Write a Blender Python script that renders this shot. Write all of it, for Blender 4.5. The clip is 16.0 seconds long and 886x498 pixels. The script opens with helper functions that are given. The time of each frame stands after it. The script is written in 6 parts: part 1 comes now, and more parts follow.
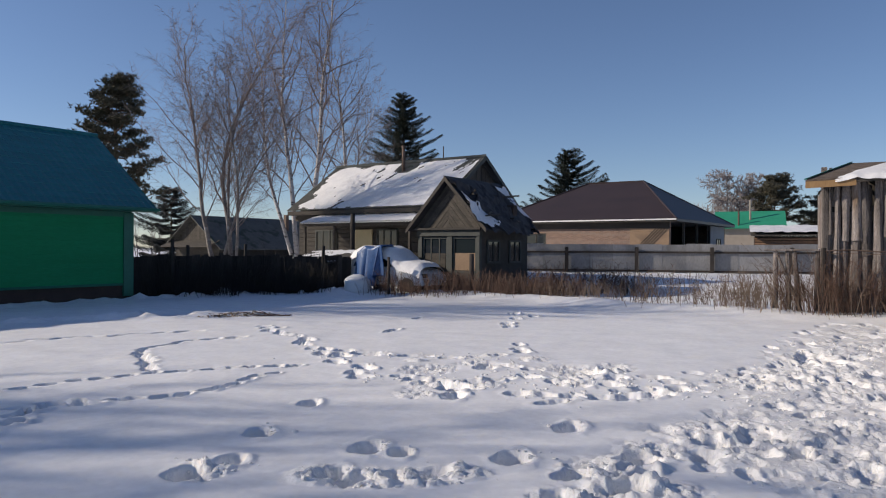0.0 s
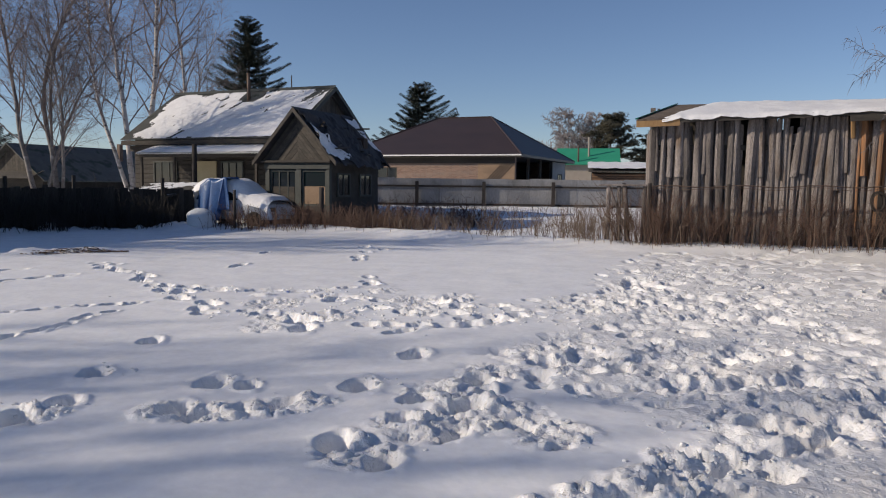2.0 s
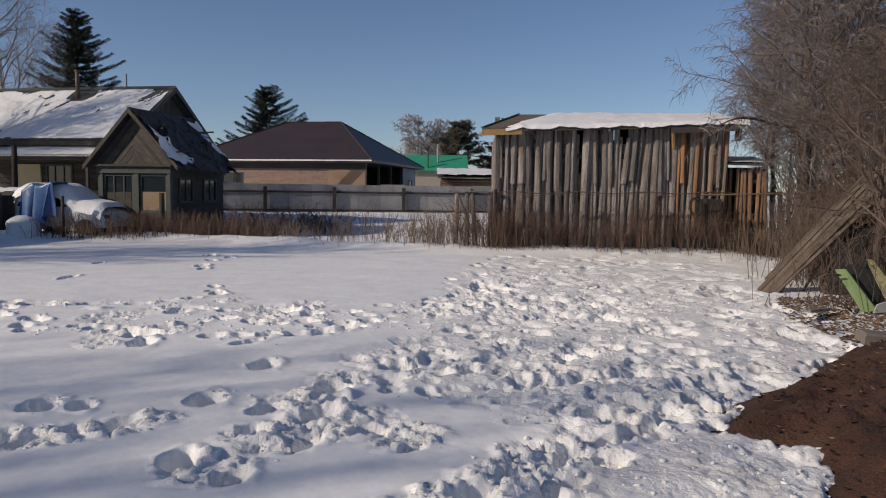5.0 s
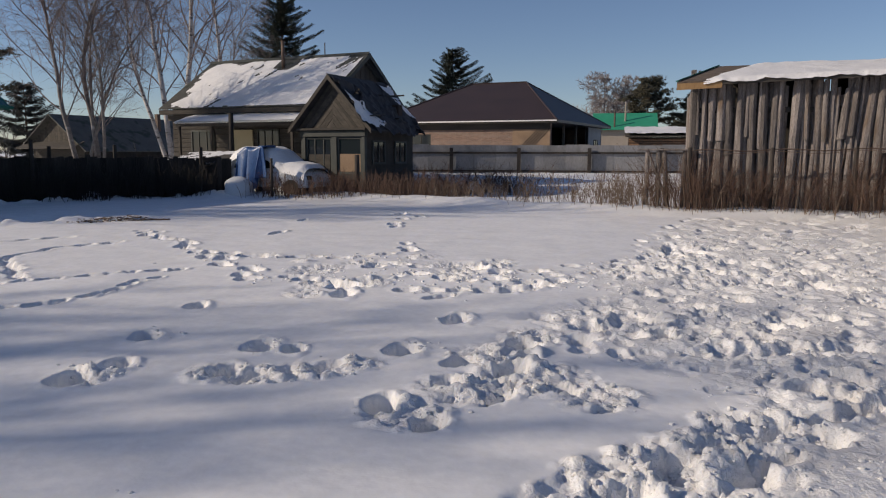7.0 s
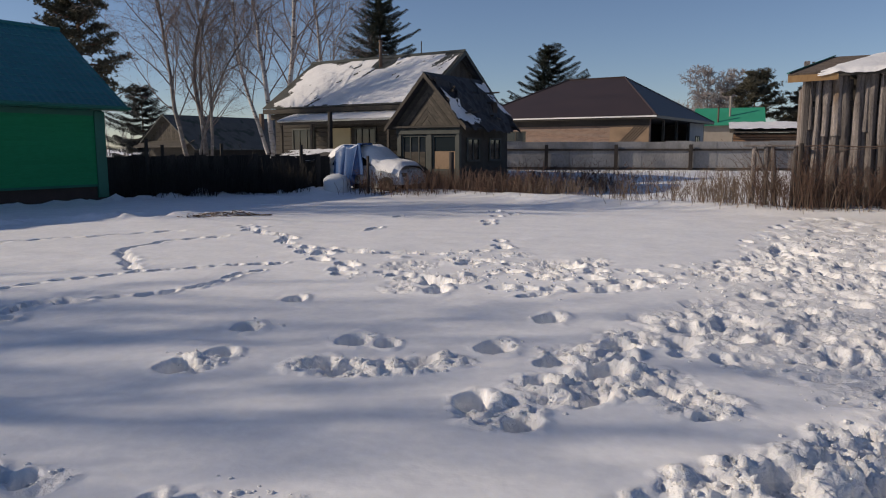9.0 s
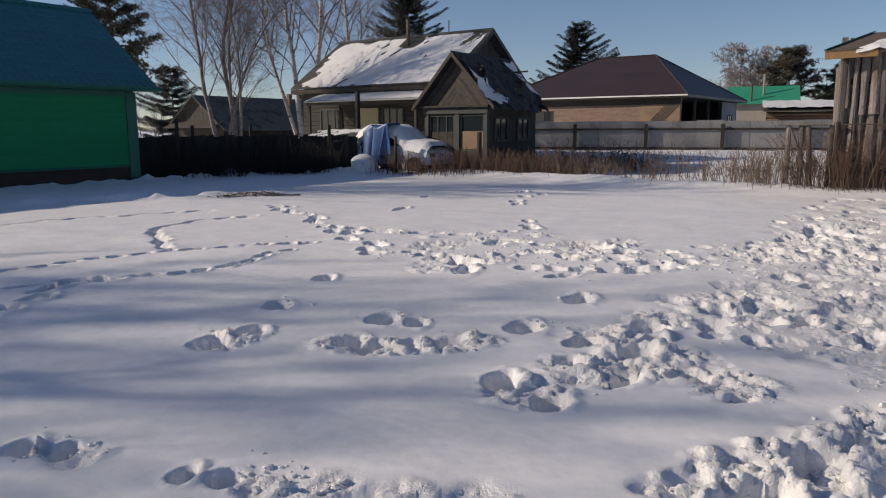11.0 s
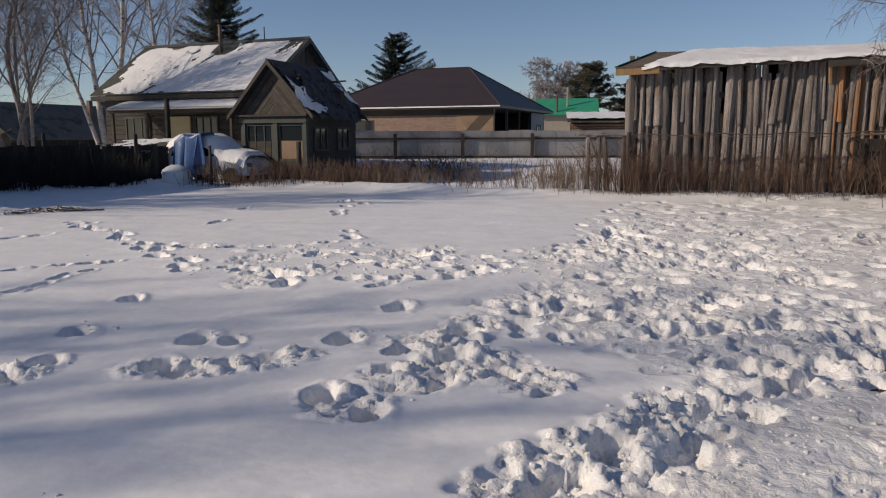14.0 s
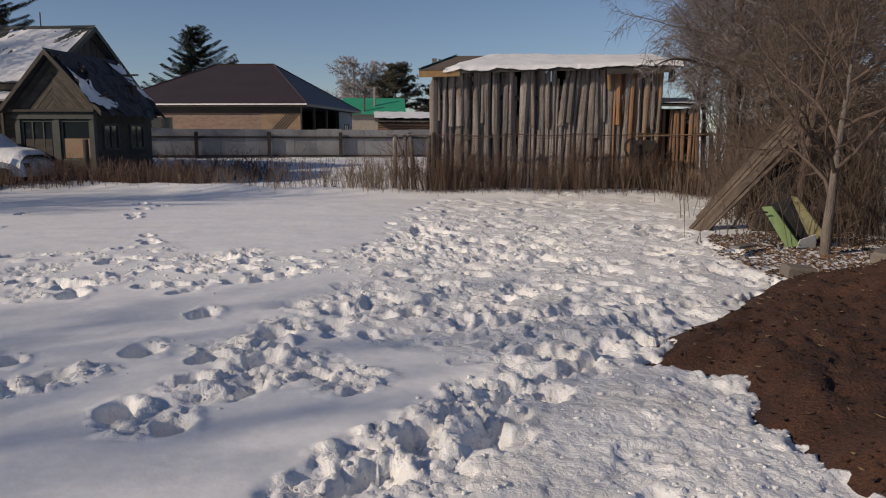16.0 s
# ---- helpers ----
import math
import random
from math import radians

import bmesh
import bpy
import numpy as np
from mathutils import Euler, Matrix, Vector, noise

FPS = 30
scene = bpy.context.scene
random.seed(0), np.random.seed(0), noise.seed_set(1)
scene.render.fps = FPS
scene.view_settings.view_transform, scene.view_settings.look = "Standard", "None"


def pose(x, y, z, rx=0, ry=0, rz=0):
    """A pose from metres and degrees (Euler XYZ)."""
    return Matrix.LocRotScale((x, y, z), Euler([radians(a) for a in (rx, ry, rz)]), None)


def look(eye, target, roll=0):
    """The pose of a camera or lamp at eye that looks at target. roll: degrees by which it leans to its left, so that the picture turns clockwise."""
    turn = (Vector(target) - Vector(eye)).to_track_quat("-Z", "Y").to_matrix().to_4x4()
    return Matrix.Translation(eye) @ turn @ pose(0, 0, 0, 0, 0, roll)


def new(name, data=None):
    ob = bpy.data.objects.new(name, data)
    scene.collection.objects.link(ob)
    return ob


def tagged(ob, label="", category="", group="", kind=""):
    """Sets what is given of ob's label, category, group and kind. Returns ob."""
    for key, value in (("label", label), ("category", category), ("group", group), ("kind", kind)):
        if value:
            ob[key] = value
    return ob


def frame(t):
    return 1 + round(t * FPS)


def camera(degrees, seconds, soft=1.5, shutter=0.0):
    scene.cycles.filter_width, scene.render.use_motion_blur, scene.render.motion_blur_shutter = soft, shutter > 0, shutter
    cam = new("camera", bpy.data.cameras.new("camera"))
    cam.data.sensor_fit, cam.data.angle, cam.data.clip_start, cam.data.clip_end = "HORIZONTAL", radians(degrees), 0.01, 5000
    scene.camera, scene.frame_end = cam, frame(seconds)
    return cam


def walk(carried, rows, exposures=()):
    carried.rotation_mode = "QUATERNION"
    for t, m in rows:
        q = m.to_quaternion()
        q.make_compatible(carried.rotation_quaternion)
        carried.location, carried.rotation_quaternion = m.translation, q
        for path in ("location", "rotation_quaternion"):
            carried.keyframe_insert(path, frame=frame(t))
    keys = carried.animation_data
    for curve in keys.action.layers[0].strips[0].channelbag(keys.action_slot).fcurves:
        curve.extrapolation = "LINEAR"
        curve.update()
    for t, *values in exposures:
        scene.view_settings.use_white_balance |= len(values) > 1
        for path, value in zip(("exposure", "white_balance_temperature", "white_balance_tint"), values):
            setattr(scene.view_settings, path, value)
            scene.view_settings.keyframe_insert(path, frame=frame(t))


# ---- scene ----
cam = camera(62.38, 16.0, soft=1.1)
# seconds, heading, tilt, lean (degrees), eye x, y, z
ROWS = [
    (0.0, -0.00, 0.00, 0.28, -0.000, 0.002, 1.609),
    (0.5, 3.31, -2.02, 0.31, 0.019, -0.008, 1.604),
    (1.0, 4.75, -3.21, 0.36, 0.019, -0.009, 1.598),
    (1.5, 8.34, -4.07, 0.50, 0.031, -0.045, 1.602),
    (2.0, 11.62, -5.07, 0.65, 0.032, -0.067, 1.601),
    (2.5, 12.94, -5.64, 0.78, 0.030, -0.056, 1.605),
    (3.0, 12.79, -5.63, 0.64, 0.035, -0.064, 1.608),
    (3.5, 14.92, -4.05, 0.66, 0.034, -0.085, 1.609),
    (4.0, 18.58, -4.24, 0.67, 0.038, -0.095, 1.614),
    (4.2, 19.70, -4.46, 0.71, 0.039, -0.140, 1.624),
    (5.0, 23.20, -4.50, 0.75, 0.030, -0.120, 1.610),
    (5.7, 24.60, -4.70, 0.80, 0.000, -0.090, 1.590),
    (6.3, 21.43, -5.25, 0.79, -0.021, -0.062, 1.568),
    (6.5, 18.06, -6.45, 0.61, -0.037, -0.058, 1.572),
    (7.0, 9.00, -7.62, 0.13, -0.037, -0.051, 1.576),
    (7.5, 5.58, -8.20, -0.04, -0.033, -0.039, 1.572),
    (8.0, 5.78, -8.26, -0.19, -0.018, -0.031, 1.574),
    (8.5, 5.02, -7.72, -0.14, -0.023, 0.008, 1.566),
    (9.0, 1.67, -7.82, -0.08, -0.042, -0.002, 1.567),
    (9.2, 0.75, -7.50, -0.10, -0.040, 0.000, 1.570),
    (10.2, -0.30, -8.60, -0.20, -0.050, 0.000, 1.565),
    (11.3, -0.70, -9.55, -0.25, -0.060, 0.000, 1.560),
    (11.5, -1.22, -9.69, -0.25, -0.057, 0.008, 1.565),
    (12.0, -2.94, -9.83, -0.20, -0.048, -0.002, 1.569),
    (12.5, -2.42, -9.70, -0.51, -0.033, 0.016, 1.560),
    (13.0, 2.73, -8.43, -0.44, -0.014, -0.005, 1.573),
    (13.5, 7.94, -8.30, -0.18, -0.007, -0.025, 1.571),
    (14.0, 13.23, -8.71, -0.20, 0.016, -0.036, 1.582),
    (14.5, 18.34, -8.50, -0.08, 0.026, -0.060, 1.585),
    (15.0, 21.18, -8.96, 0.09, 0.025, -0.061, 1.585),
    (15.5, 24.92, -8.84, 0.15, 0.027, -0.081, 1.592),
    (16.0, 28.00, -8.79, 0.21, 0.033, -0.093, 1.595),
]


def aim(h, tilt, lean, x, y, z):
    h, tilt = radians(h), radians(tilt)
    way = Vector((math.sin(h) * math.cos(tilt), math.cos(h) * math.cos(tilt), math.sin(tilt)))
    return look((x, y, z), Vector((x, y, z)) + way * 10, lean)


walk(cam, [(row[0], aim(*row[1:])) for row in ROWS],
     exposures=[(0.0, 0.25, 6850, 10), (3.5, 0.04, 7050, 10), (7.0, 0.0, 7200, 11), (12.5, 0.06, 7320, 11), (16.0, -0.14, 7400, 11)])

# ---- light ----
SUN_AZ, SUN_EL = -89.0, 26.5
world = bpy.data.worlds.new("world")
scene.world = world
world.use_nodes = True
wn = world.node_tree.nodes
sky = wn.new("ShaderNodeTexSky")
sky.sky_type, sky.sun_disc = "NISHITA", False
sky.sun_elevation, sky.sun_rotation = radians(SUN_EL), radians(SUN_AZ)
sky.air_density, sky.dust_density, sky.ozone_density = 1.0, 0.6, 3.2
sky.altitude = 1500
wn["Background"].inputs["Strength"].default_value = 0.083
tone = wn.new("ShaderNodeMix")
tone.data_type, tone.blend_type = "RGBA", "MULTIPLY"
tone.inputs[0].default_value, tone.inputs[7].default_value = 1.0, (0.95, 0.955, 1.06, 1)
world.node_tree.links.new(sky.outputs["Color"], tone.inputs[6])
world.node_tree.links.new(tone.outputs[2], wn["Background"].inputs["Color"])
sun = new("sun", bpy.data.lights.new("sun", "SUN"))
sun.data.energy, sun.data.angle, sun.data.color = 3.6, radians(0.53), (1.0, 0.90, 0.78)
_a, _e = radians(SUN_AZ), radians(SUN_EL)
sun.matrix_world = look((math.sin(_a) * math.cos(_e) * 50, math.cos(_a) * math.cos(_e) * 50, math.sin(_e) * 50), (0, 0, 0))

# ---- materials ----
def mat(name, c1, c2, scale=4.0, fine=40.0, rough=0.8, bump=0.3, stretch=(1, 1, 1), metal=0.0, vary=0.12, dist=0.01, stain=None):
    """Two colours mixed by a coarse and a fine noise, with relief, and a tint that differs from object to object."""
    m = bpy.data.materials.new(name)
    m.use_nodes = True
    n, l = m.node_tree.nodes, m.node_tree.links
    b = n["Principled BSDF"]
    tc = n.new("ShaderNodeTexCoord")
    info = n.new("ShaderNodeObjectInfo")
    mp = n.new("ShaderNodeMapping")
    mp.inputs["Scale"].default_value = stretch
    shift = n.new("ShaderNodeVectorMath")
    shift.operation = "SCALE"
    shift.inputs[0].default_value = (31.0, 17.0, 23.0)
    l.new(info.outputs["Random"], shift.inputs["Scale"])
    l.new(shift.outputs[0], mp.inputs["Location"])
    l.new(tc.outputs["Object"], mp.inputs["Vector"])
    big, small = n.new("ShaderNodeTexNoise"), n.new("ShaderNodeTexNoise")
    big.inputs["Scale"].default_value, big.inputs["Detail"].default_value = scale, 5
    small.inputs["Scale"].default_value, small.inputs["Detail"].default_value = fine, 6
    l.new(mp.outputs[0], big.inputs["Vector"])
    l.new(mp.outputs[0], small.inputs["Vector"])
    add = n.new("ShaderNodeMath")
    add.operation = "ADD"
    l.new(big.outputs["Fac"], add.inputs[0])
    l.new(small.outputs["Fac"], add.inputs[1])
    half = n.new("ShaderNodeMapRange")
    half.inputs[1].default_value, half.inputs[2].default_value = 0.7, 1.3
    l.new(add.outputs[0], half.inputs[0])
    mix = n.new("ShaderNodeMix")
    mix.data_type = "RGBA"
    mix.inputs[6].default_value, mix.inputs[7].default_value = (*c1, 1), (*c2, 1)
    l.new(half.outputs[0], mix.inputs[0])
    col = mix.outputs[2]
    if stain:
        st = n.new("ShaderNodeTexNoise")
        st.inputs["Scale"].default_value, st.inputs["Detail"].default_value = stain[1], 4
        l.new(mp.outputs[0], st.inputs["Vector"])
        sr = n.new("ShaderNodeMapRange")
        sr.inputs[1].default_value, sr.inputs[2].default_value = stain[2], stain[2] + 0.12
        l.new(st.outputs["Fac"], sr.inputs[0])
        sm = n.new("ShaderNodeMix")
        sm.data_type = "RGBA"
        sm.inputs[7].default_value = (*stain[0], 1)
        l.new(sr.outputs[0], sm.inputs[0])
        l.new(col, sm.inputs[6])
        col = sm.outputs[2]
    hs = n.new("ShaderNodeHueSaturation")
    val = n.new("ShaderNodeMapRange")
    val.inputs[3].default_value, val.inputs[4].default_value = 1 - vary, 1 + vary
    l.new(info.outputs["Random"], val.inputs[0])
    l.new(val.outputs[0], hs.inputs["Value"])
    l.new(col, hs.inputs["Color"])
    l.new(hs.outputs[0], b.inputs["Base Color"])
    bp = n.new("ShaderNodeBump")
    bp.inputs["Strength"].default_value, bp.inputs["Distance"].default_value = bump, dist
    l.new(add.outputs[0], bp.inputs["Height"])
    l.new(bp.outputs[0], b.inputs["Normal"])
    b.inputs["Roughness"].default_value, b.inputs["Metallic"].default_value = rough, metal
    return m


def snow_mat():
    """Field snow: smooth where untouched, broken and a little soiled where the attribute "broken" says so."""
    m = mat("field_snow", (0.86, 0.86, 0.875), (0.73, 0.735, 0.76), 2.2, 11, 0.55, 0.22, vary=0.0, dist=0.016)
    n, l = m.node_tree.nodes, m.node_tree.links
    b = n["Principled BSDF"]
    at = n.new("ShaderNodeAttribute")
    at.attribute_name = "broken"
    tc = n.new("ShaderNodeTexCoord")
    warp = n.new("ShaderNodeTexNoise")
    warp.inputs["Scale"].default_value, warp.inputs["Detail"].default_value = 9, 3
    l.new(tc.outputs["Object"], warp.inputs["Vector"])
    mixv = n.new("ShaderNodeMix")
    mixv.data_type = "VECTOR"
    mixv.inputs[0].default_value = 0.06
    l.new(tc.outputs["Object"], mixv.inputs[4])
    l.new(warp.outputs["Color"], mixv.inputs[5])
    first = [lk.from_node for lk in l if lk.to_node == b and lk.to_socket.name == "Normal"][0]
    prev = first
    for scale, dist in ((17, 0.022), (60, 0.006)):
        v = n.new("ShaderNodeTexNoise")
        v.inputs["Scale"].default_value, v.inputs["Detail"].default_value, v.inputs["Roughness"].default_value = scale, 4, 0.55
        l.new(mixv.outputs[1], v.inputs["Vector"])
        k = n.new("ShaderNodeMath")
        k.operation = "MULTIPLY"
        l.new(v.outputs["Fac"], k.inputs[0])
        l.new(at.outputs["Fac"], k.inputs[1])
        bp = n.new("ShaderNodeBump")
        bp.inputs["Strength"].default_value, bp.inputs["Distance"].default_value = 0.9, dist
        l.new(k.outputs[0], bp.inputs["Height"])
        l.new(prev.outputs[0], bp.inputs["Normal"])
        prev = bp
    b.inputs["Subsurface Weight"].default_value, b.inputs["Subsurface Scale"].default_value = 0.25, 0.010
    b.inputs["Subsurface Radius"].default_value = (0.9, 1.0, 1.2)
    l.new(prev.outputs[0], b.inputs["Normal"])
    dirt = n.new("ShaderNodeTexNoise")
    dirt.inputs["Scale"].default_value, dirt.inputs["Detail"].default_value = 1.7, 8
    l.new(tc.outputs["Object"], dirt.inputs["Vector"])
    dr = n.new("ShaderNodeMapRange")
    dr.inputs[1].default_value, dr.inputs[2].default_value, dr.inputs[4].default_value = 0.50, 0.78, 0.45
    l.new(dirt.outputs["Fac"], dr.inputs[0])
    at2 = n.new("ShaderNodeAttribute")
    at2.attribute_name = "soiled"
    dm = n.new("ShaderNodeMath")
    dm.operation = "MULTIPLY"
    l.new(dr.outputs[0], dm.inputs[0])
    l.new(at2.outputs["Fac"], dm.inputs[1])
    src = [lk.from_socket for lk in l if lk.to_node == b and lk.to_socket.name == "Base Color"][0]
    mx = n.new("ShaderNodeMix")
    mx.data_type = "RGBA"
    mx.inputs[7].default_value = (0.36, 0.31, 0.27, 1)
    l.new(dm.outputs[0], mx.inputs[0])
    l.new(src, mx.inputs[6])
    worn = n.new("ShaderNodeMix")
    worn.data_type = "RGBA"
    worn.inputs[7].default_value = (0.81, 0.80, 0.795, 1)
    wk = n.new("ShaderNodeMath")
    wk.operation = "MULTIPLY"
    wk.inputs[1].default_value = 0.8
    l.new(at.outputs["Fac"], wk.inputs[0])
    l.new(wk.outputs[0], worn.inputs[0])
    l.new(src, worn.inputs[6])
    l.new(worn.outputs[2], mx.inputs[6])
    l.new(mx.outputs[2], b.inputs["Base Color"])
    return m


FIELD_SNOW = snow_mat()
LOOSE_SNOW = mat("loose_snow", (0.76, 0.75, 0.75), (0.68, 0.675, 0.67), 4, 30, 0.6, 0.3, vary=0.0)
ROOF_SNOW = mat("roof_snow", (0.80, 0.80, 0.81), (0.68, 0.68, 0.70), 2, 14, 0.6, 0.5, vary=0.0, dist=0.04)
SOIL = mat("soil", (0.022, 0.0085, 0.005), (0.082, 0.032, 0.017), 3, 45, 0.95, 0.9, vary=0.0, dist=0.03, stain=((0.085, 0.045, 0.027), 2.2, 0.58))
STRAW = mat("straw", (0.24, 0.165, 0.09), (0.14, 0.095, 0.055), 3, 30, 0.9, 0.1)
GREEN_WALL = mat("green_wall_paint", (0.003, 0.19, 0.072), (0.006, 0.245, 0.098), 1.1, 22, 0.62, 0.12, (0.25, 1, 1), vary=0.02)
GREEN_WALL.node_tree.nodes["Principled BSDF"].inputs["Specular IOR Level"].default_value = 0.15
GREEN_TRIM = mat("dark_green_trim", (0.006, 0.11, 0.070), (0.010, 0.15, 0.10), 2, 30, 0.5, 0.1, vary=0.03)
TEAL_ROOF = mat("teal_roof_metal", (0.004, 0.115, 0.135), (0.007, 0.155, 0.18), 0.7, 20, 0.42, 0.05, vary=0.02)
BRICK_DARK = mat("plinth_masonry", (0.035, 0.024, 0.02), (0.06, 0.04, 0.032), 3, 30, 0.9, 0.5)
WHITE_PAINT = mat("white_paint", (0.78, 0.78, 0.76), (0.66, 0.66, 0.64), 3, 30, 0.5, 0.1, vary=0.03)
CURTAIN = mat("curtain", (0.35, 0.24, 0.18), (0.24, 0.16, 0.12), 2, 14, 0.9, 0.3, (6, 6, 0.4))
BLUE_GREEN_FRAME = mat("window_green_paint", (0.032, 0.037, 0.034), (0.060, 0.066, 0.060), 4, 40, 0.7, 0.2)
OLD_WOOD = mat("dark_old_timber", (0.034, 0.030, 0.027), (0.085, 0.073, 0.061), 2, 18, 0.9, 0.5, (2, 2, 0.35))
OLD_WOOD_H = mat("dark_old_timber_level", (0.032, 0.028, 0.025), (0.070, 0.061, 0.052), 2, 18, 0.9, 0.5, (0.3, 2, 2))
GABLE_WOOD = mat("brown_gable_board", (0.040, 0.035, 0.030), (0.088, 0.075, 0.061), 3, 26, 0.9, 0.5, (0.6, 2, 2), vary=0.28)
SLATE = mat("old_slate", (0.085, 0.085, 0.080), (0.13, 0.13, 0.12), 2, 25, 0.9, 0.4, stain=((0.05, 0.06, 0.045), 1.5, 0.55))
TAR = mat("torn_roofing_felt", (0.018, 0.018, 0.022), (0.045, 0.042, 0.045), 3, 20, 0.75, 0.6)
PLASTER_YELLOW = mat("pale_yellow_board", (0.55, 0.46, 0.28), (0.44, 0.36, 0.22), 2, 25, 0.8, 0.2)
TAN_BOARD = mat("tan_fibreboard", (0.33, 0.225, 0.145), (0.25, 0.165, 0.105), 2, 25, 0.8, 0.2)
BROWN_ROOF = mat("brown_roof_metal", (0.030, 0.019, 0.017), (0.045, 0.028, 0.025), 0.6, 18, 0.5, 0.08, vary=0.02)
SOFFIT = mat("pale_board", (0.42, 0.36, 0.30), (0.34, 0.29, 0.24), 2, 25, 0.8, 0.2)
FRESH_WOOD = mat("fresh_sawn_wood", (0.42, 0.26, 0.12), (0.30, 0.17, 0.075), 2, 22, 0.8, 0.4, (2, 2, 0.3), vary=0.2)
GREY_WOOD = mat("weathered_slab_wood", (0.095, 0.082, 0.077), (0.285, 0.250, 0.235), 2.2, 30, 0.92, 1.0, (2.5, 2.5, 0.45), vary=0.45, dist=0.035, stain=((0.125, 0.088, 0.062), 1.3, 0.60))
GOLD_WOOD = mat("debarked_slab_wood", (0.29, 0.135, 0.058), (0.17, 0.105, 0.068), 2.0, 16, 0.85, 0.7, (3, 3, 0.3), vary=0.25, dist=0.02, stain=((0.16, 0.13, 0.105), 1.2, 0.52))
ANNEX_WOOD = mat("brown_annex_board", (0.17, 0.095, 0.055), (0.26, 0.155, 0.095), 2, 18, 0.9, 0.6, (3, 3, 0.3), vary=0.22)
BROWN_BOARD = mat("weathered_brown_board", (0.060, 0.045, 0.036), (0.15, 0.115, 0.090), 2.2, 26, 0.92, 0.8, (2.5, 2.5, 0.5), vary=0.3, dist=0.02)
# Dark wood; the shade on the board fence is put into the near-black too.
BLACK_WOOD = mat("black_board_and_shade", (0.017, 0.015, 0.014), (0.042, 0.036, 0.032), 2, 18, 0.95, 0.5, (2, 2, 0.3), vary=0.4)
# Near-black: the shade inside the open veranda is put into this colour.
SHADE_BLACK = mat("shade_black", (0.010, 0.009, 0.008), (0.02, 0.018, 0.016), 2, 18, 0.95, 0.1)
SHEET_GREY = mat("grey_sheet", (0.30, 0.295, 0.295), (0.20, 0.20, 0.205), 1.0, 14, 0.7, 0.2, (1, 1, 0.5), vary=0.14, stain=((0.15, 0.145, 0.14), 0.9, 0.58))
POST_DARK = mat("dark_post", (0.024, 0.020, 0.018), (0.055, 0.044, 0.038), 3, 30, 0.9, 0.5, (2, 2, 0.4))
BIRCH_BARK = mat("birch_bark", (0.56, 0.53, 0.51), (0.32, 0.29, 0.275), 3, 22, 0.8, 0.4, (1, 1, 2.5), vary=0.05, stain=((0.05, 0.04, 0.038), 3.0, 0.57))
GREY_BIRCH = mat("grey_birch_bark", (0.27, 0.245, 0.23), (0.13, 0.112, 0.105), 3, 22, 0.85, 0.5, (1, 1, 2.0), vary=0.05, stain=((0.42, 0.40, 0.38), 1.6, 0.58))
BIRCH_TWIG = mat("birch_twig", (0.13, 0.098, 0.094), (0.22, 0.175, 0.168), 2, 20, 0.85, 0.1, vary=0.1)
PALE_TWIG = mat("frosted_twig", (0.125, 0.104, 0.102), (0.21, 0.182, 0.18), 2, 20, 0.85, 0.1, vary=0.1)
# Pale twigs for the far poplar, with its haze put into the colour.
HAZE_TWIG = mat("hazed_pale_twig", (0.20, 0.175, 0.17), (0.28, 0.25, 0.245), 2, 20, 0.85, 0.1, vary=0.1)
BROWN_BARK = mat("brown_bark", (0.060, 0.040, 0.031), (0.13, 0.092, 0.072), 5, 40, 0.9, 0.6, (1, 1, 0.4))
APPLE_BARK = mat("pale_fruit_tree_bark", (0.080, 0.064, 0.055), (0.19, 0.16, 0.14), 6, 40, 0.9, 0.9, (1.5, 1.5, 0.5), dist=0.02)
PINE_BARK = mat("pine_bark", (0.16, 0.085, 0.05), (0.09, 0.055, 0.04), 4, 30, 0.9, 0.5, (1, 1, 0.4))
PINE_LEAF = mat("pine_needle", (0.058, 0.054, 0.036), (0.11, 0.098, 0.062), 1.2, 9, 0.7, 0.1)
SPRUCE_LEAF = mat("spruce_needle", (0.024, 0.034, 0.026), (0.050, 0.060, 0.042), 1.2, 9, 0.7, 0.1)
# Paler needles for one far spruce: its haze is put into the colour.
HAZED_LEAF = mat("hazed_needle", (0.048, 0.055, 0.054), (0.085, 0.093, 0.092), 1.2, 9, 0.8, 0.1)
STALK = mat("dry_stalk", (0.060, 0.034, 0.026), (0.12, 0.068, 0.048), 1.2, 8, 0.9, 0.1)
STALK_PALE = mat("pale_dry_stalk", (0.10, 0.072, 0.054), (0.19, 0.14, 0.105), 1.2, 8, 0.9, 0.1)
LITTER = mat("leaf_litter", (0.10, 0.055, 0.032), (0.20, 0.12, 0.075), 6, 30, 0.95, 0.5)
TARP_BLUE = mat("blue_tarpaulin", (0.015, 0.055, 0.17), (0.045, 0.12, 0.29), 2.5, 20, 0.4, 0.3, stain=((0.35, 0.42, 0.55), 2.0, 0.68))
CAR_WHITE = mat("white_car_paint", (0.62, 0.64, 0.67), (0.55, 0.57, 0.60), 2, 20, 0.3, 0.02)
RUBBER = mat("rubber", (0.015, 0.015, 0.015), (0.03, 0.03, 0.03), 4, 30, 0.8, 0.2)
STEEL = mat("rusty_steel", (0.09, 0.06, 0.045), (0.16, 0.11, 0.085), 5, 40, 0.7, 0.3, metal=0.3)
LIME = mat("lime_green_paint", (0.19, 0.27, 0.11), (0.14, 0.21, 0.085), 3, 30, 0.6, 0.2, vary=0.03, stain=((0.16, 0.15, 0.09), 3.0, 0.64))
OLIVE = mat("faded_olive_paint", (0.20, 0.17, 0.085), (0.27, 0.25, 0.13), 3, 30, 0.7, 0.3, vary=0.05)
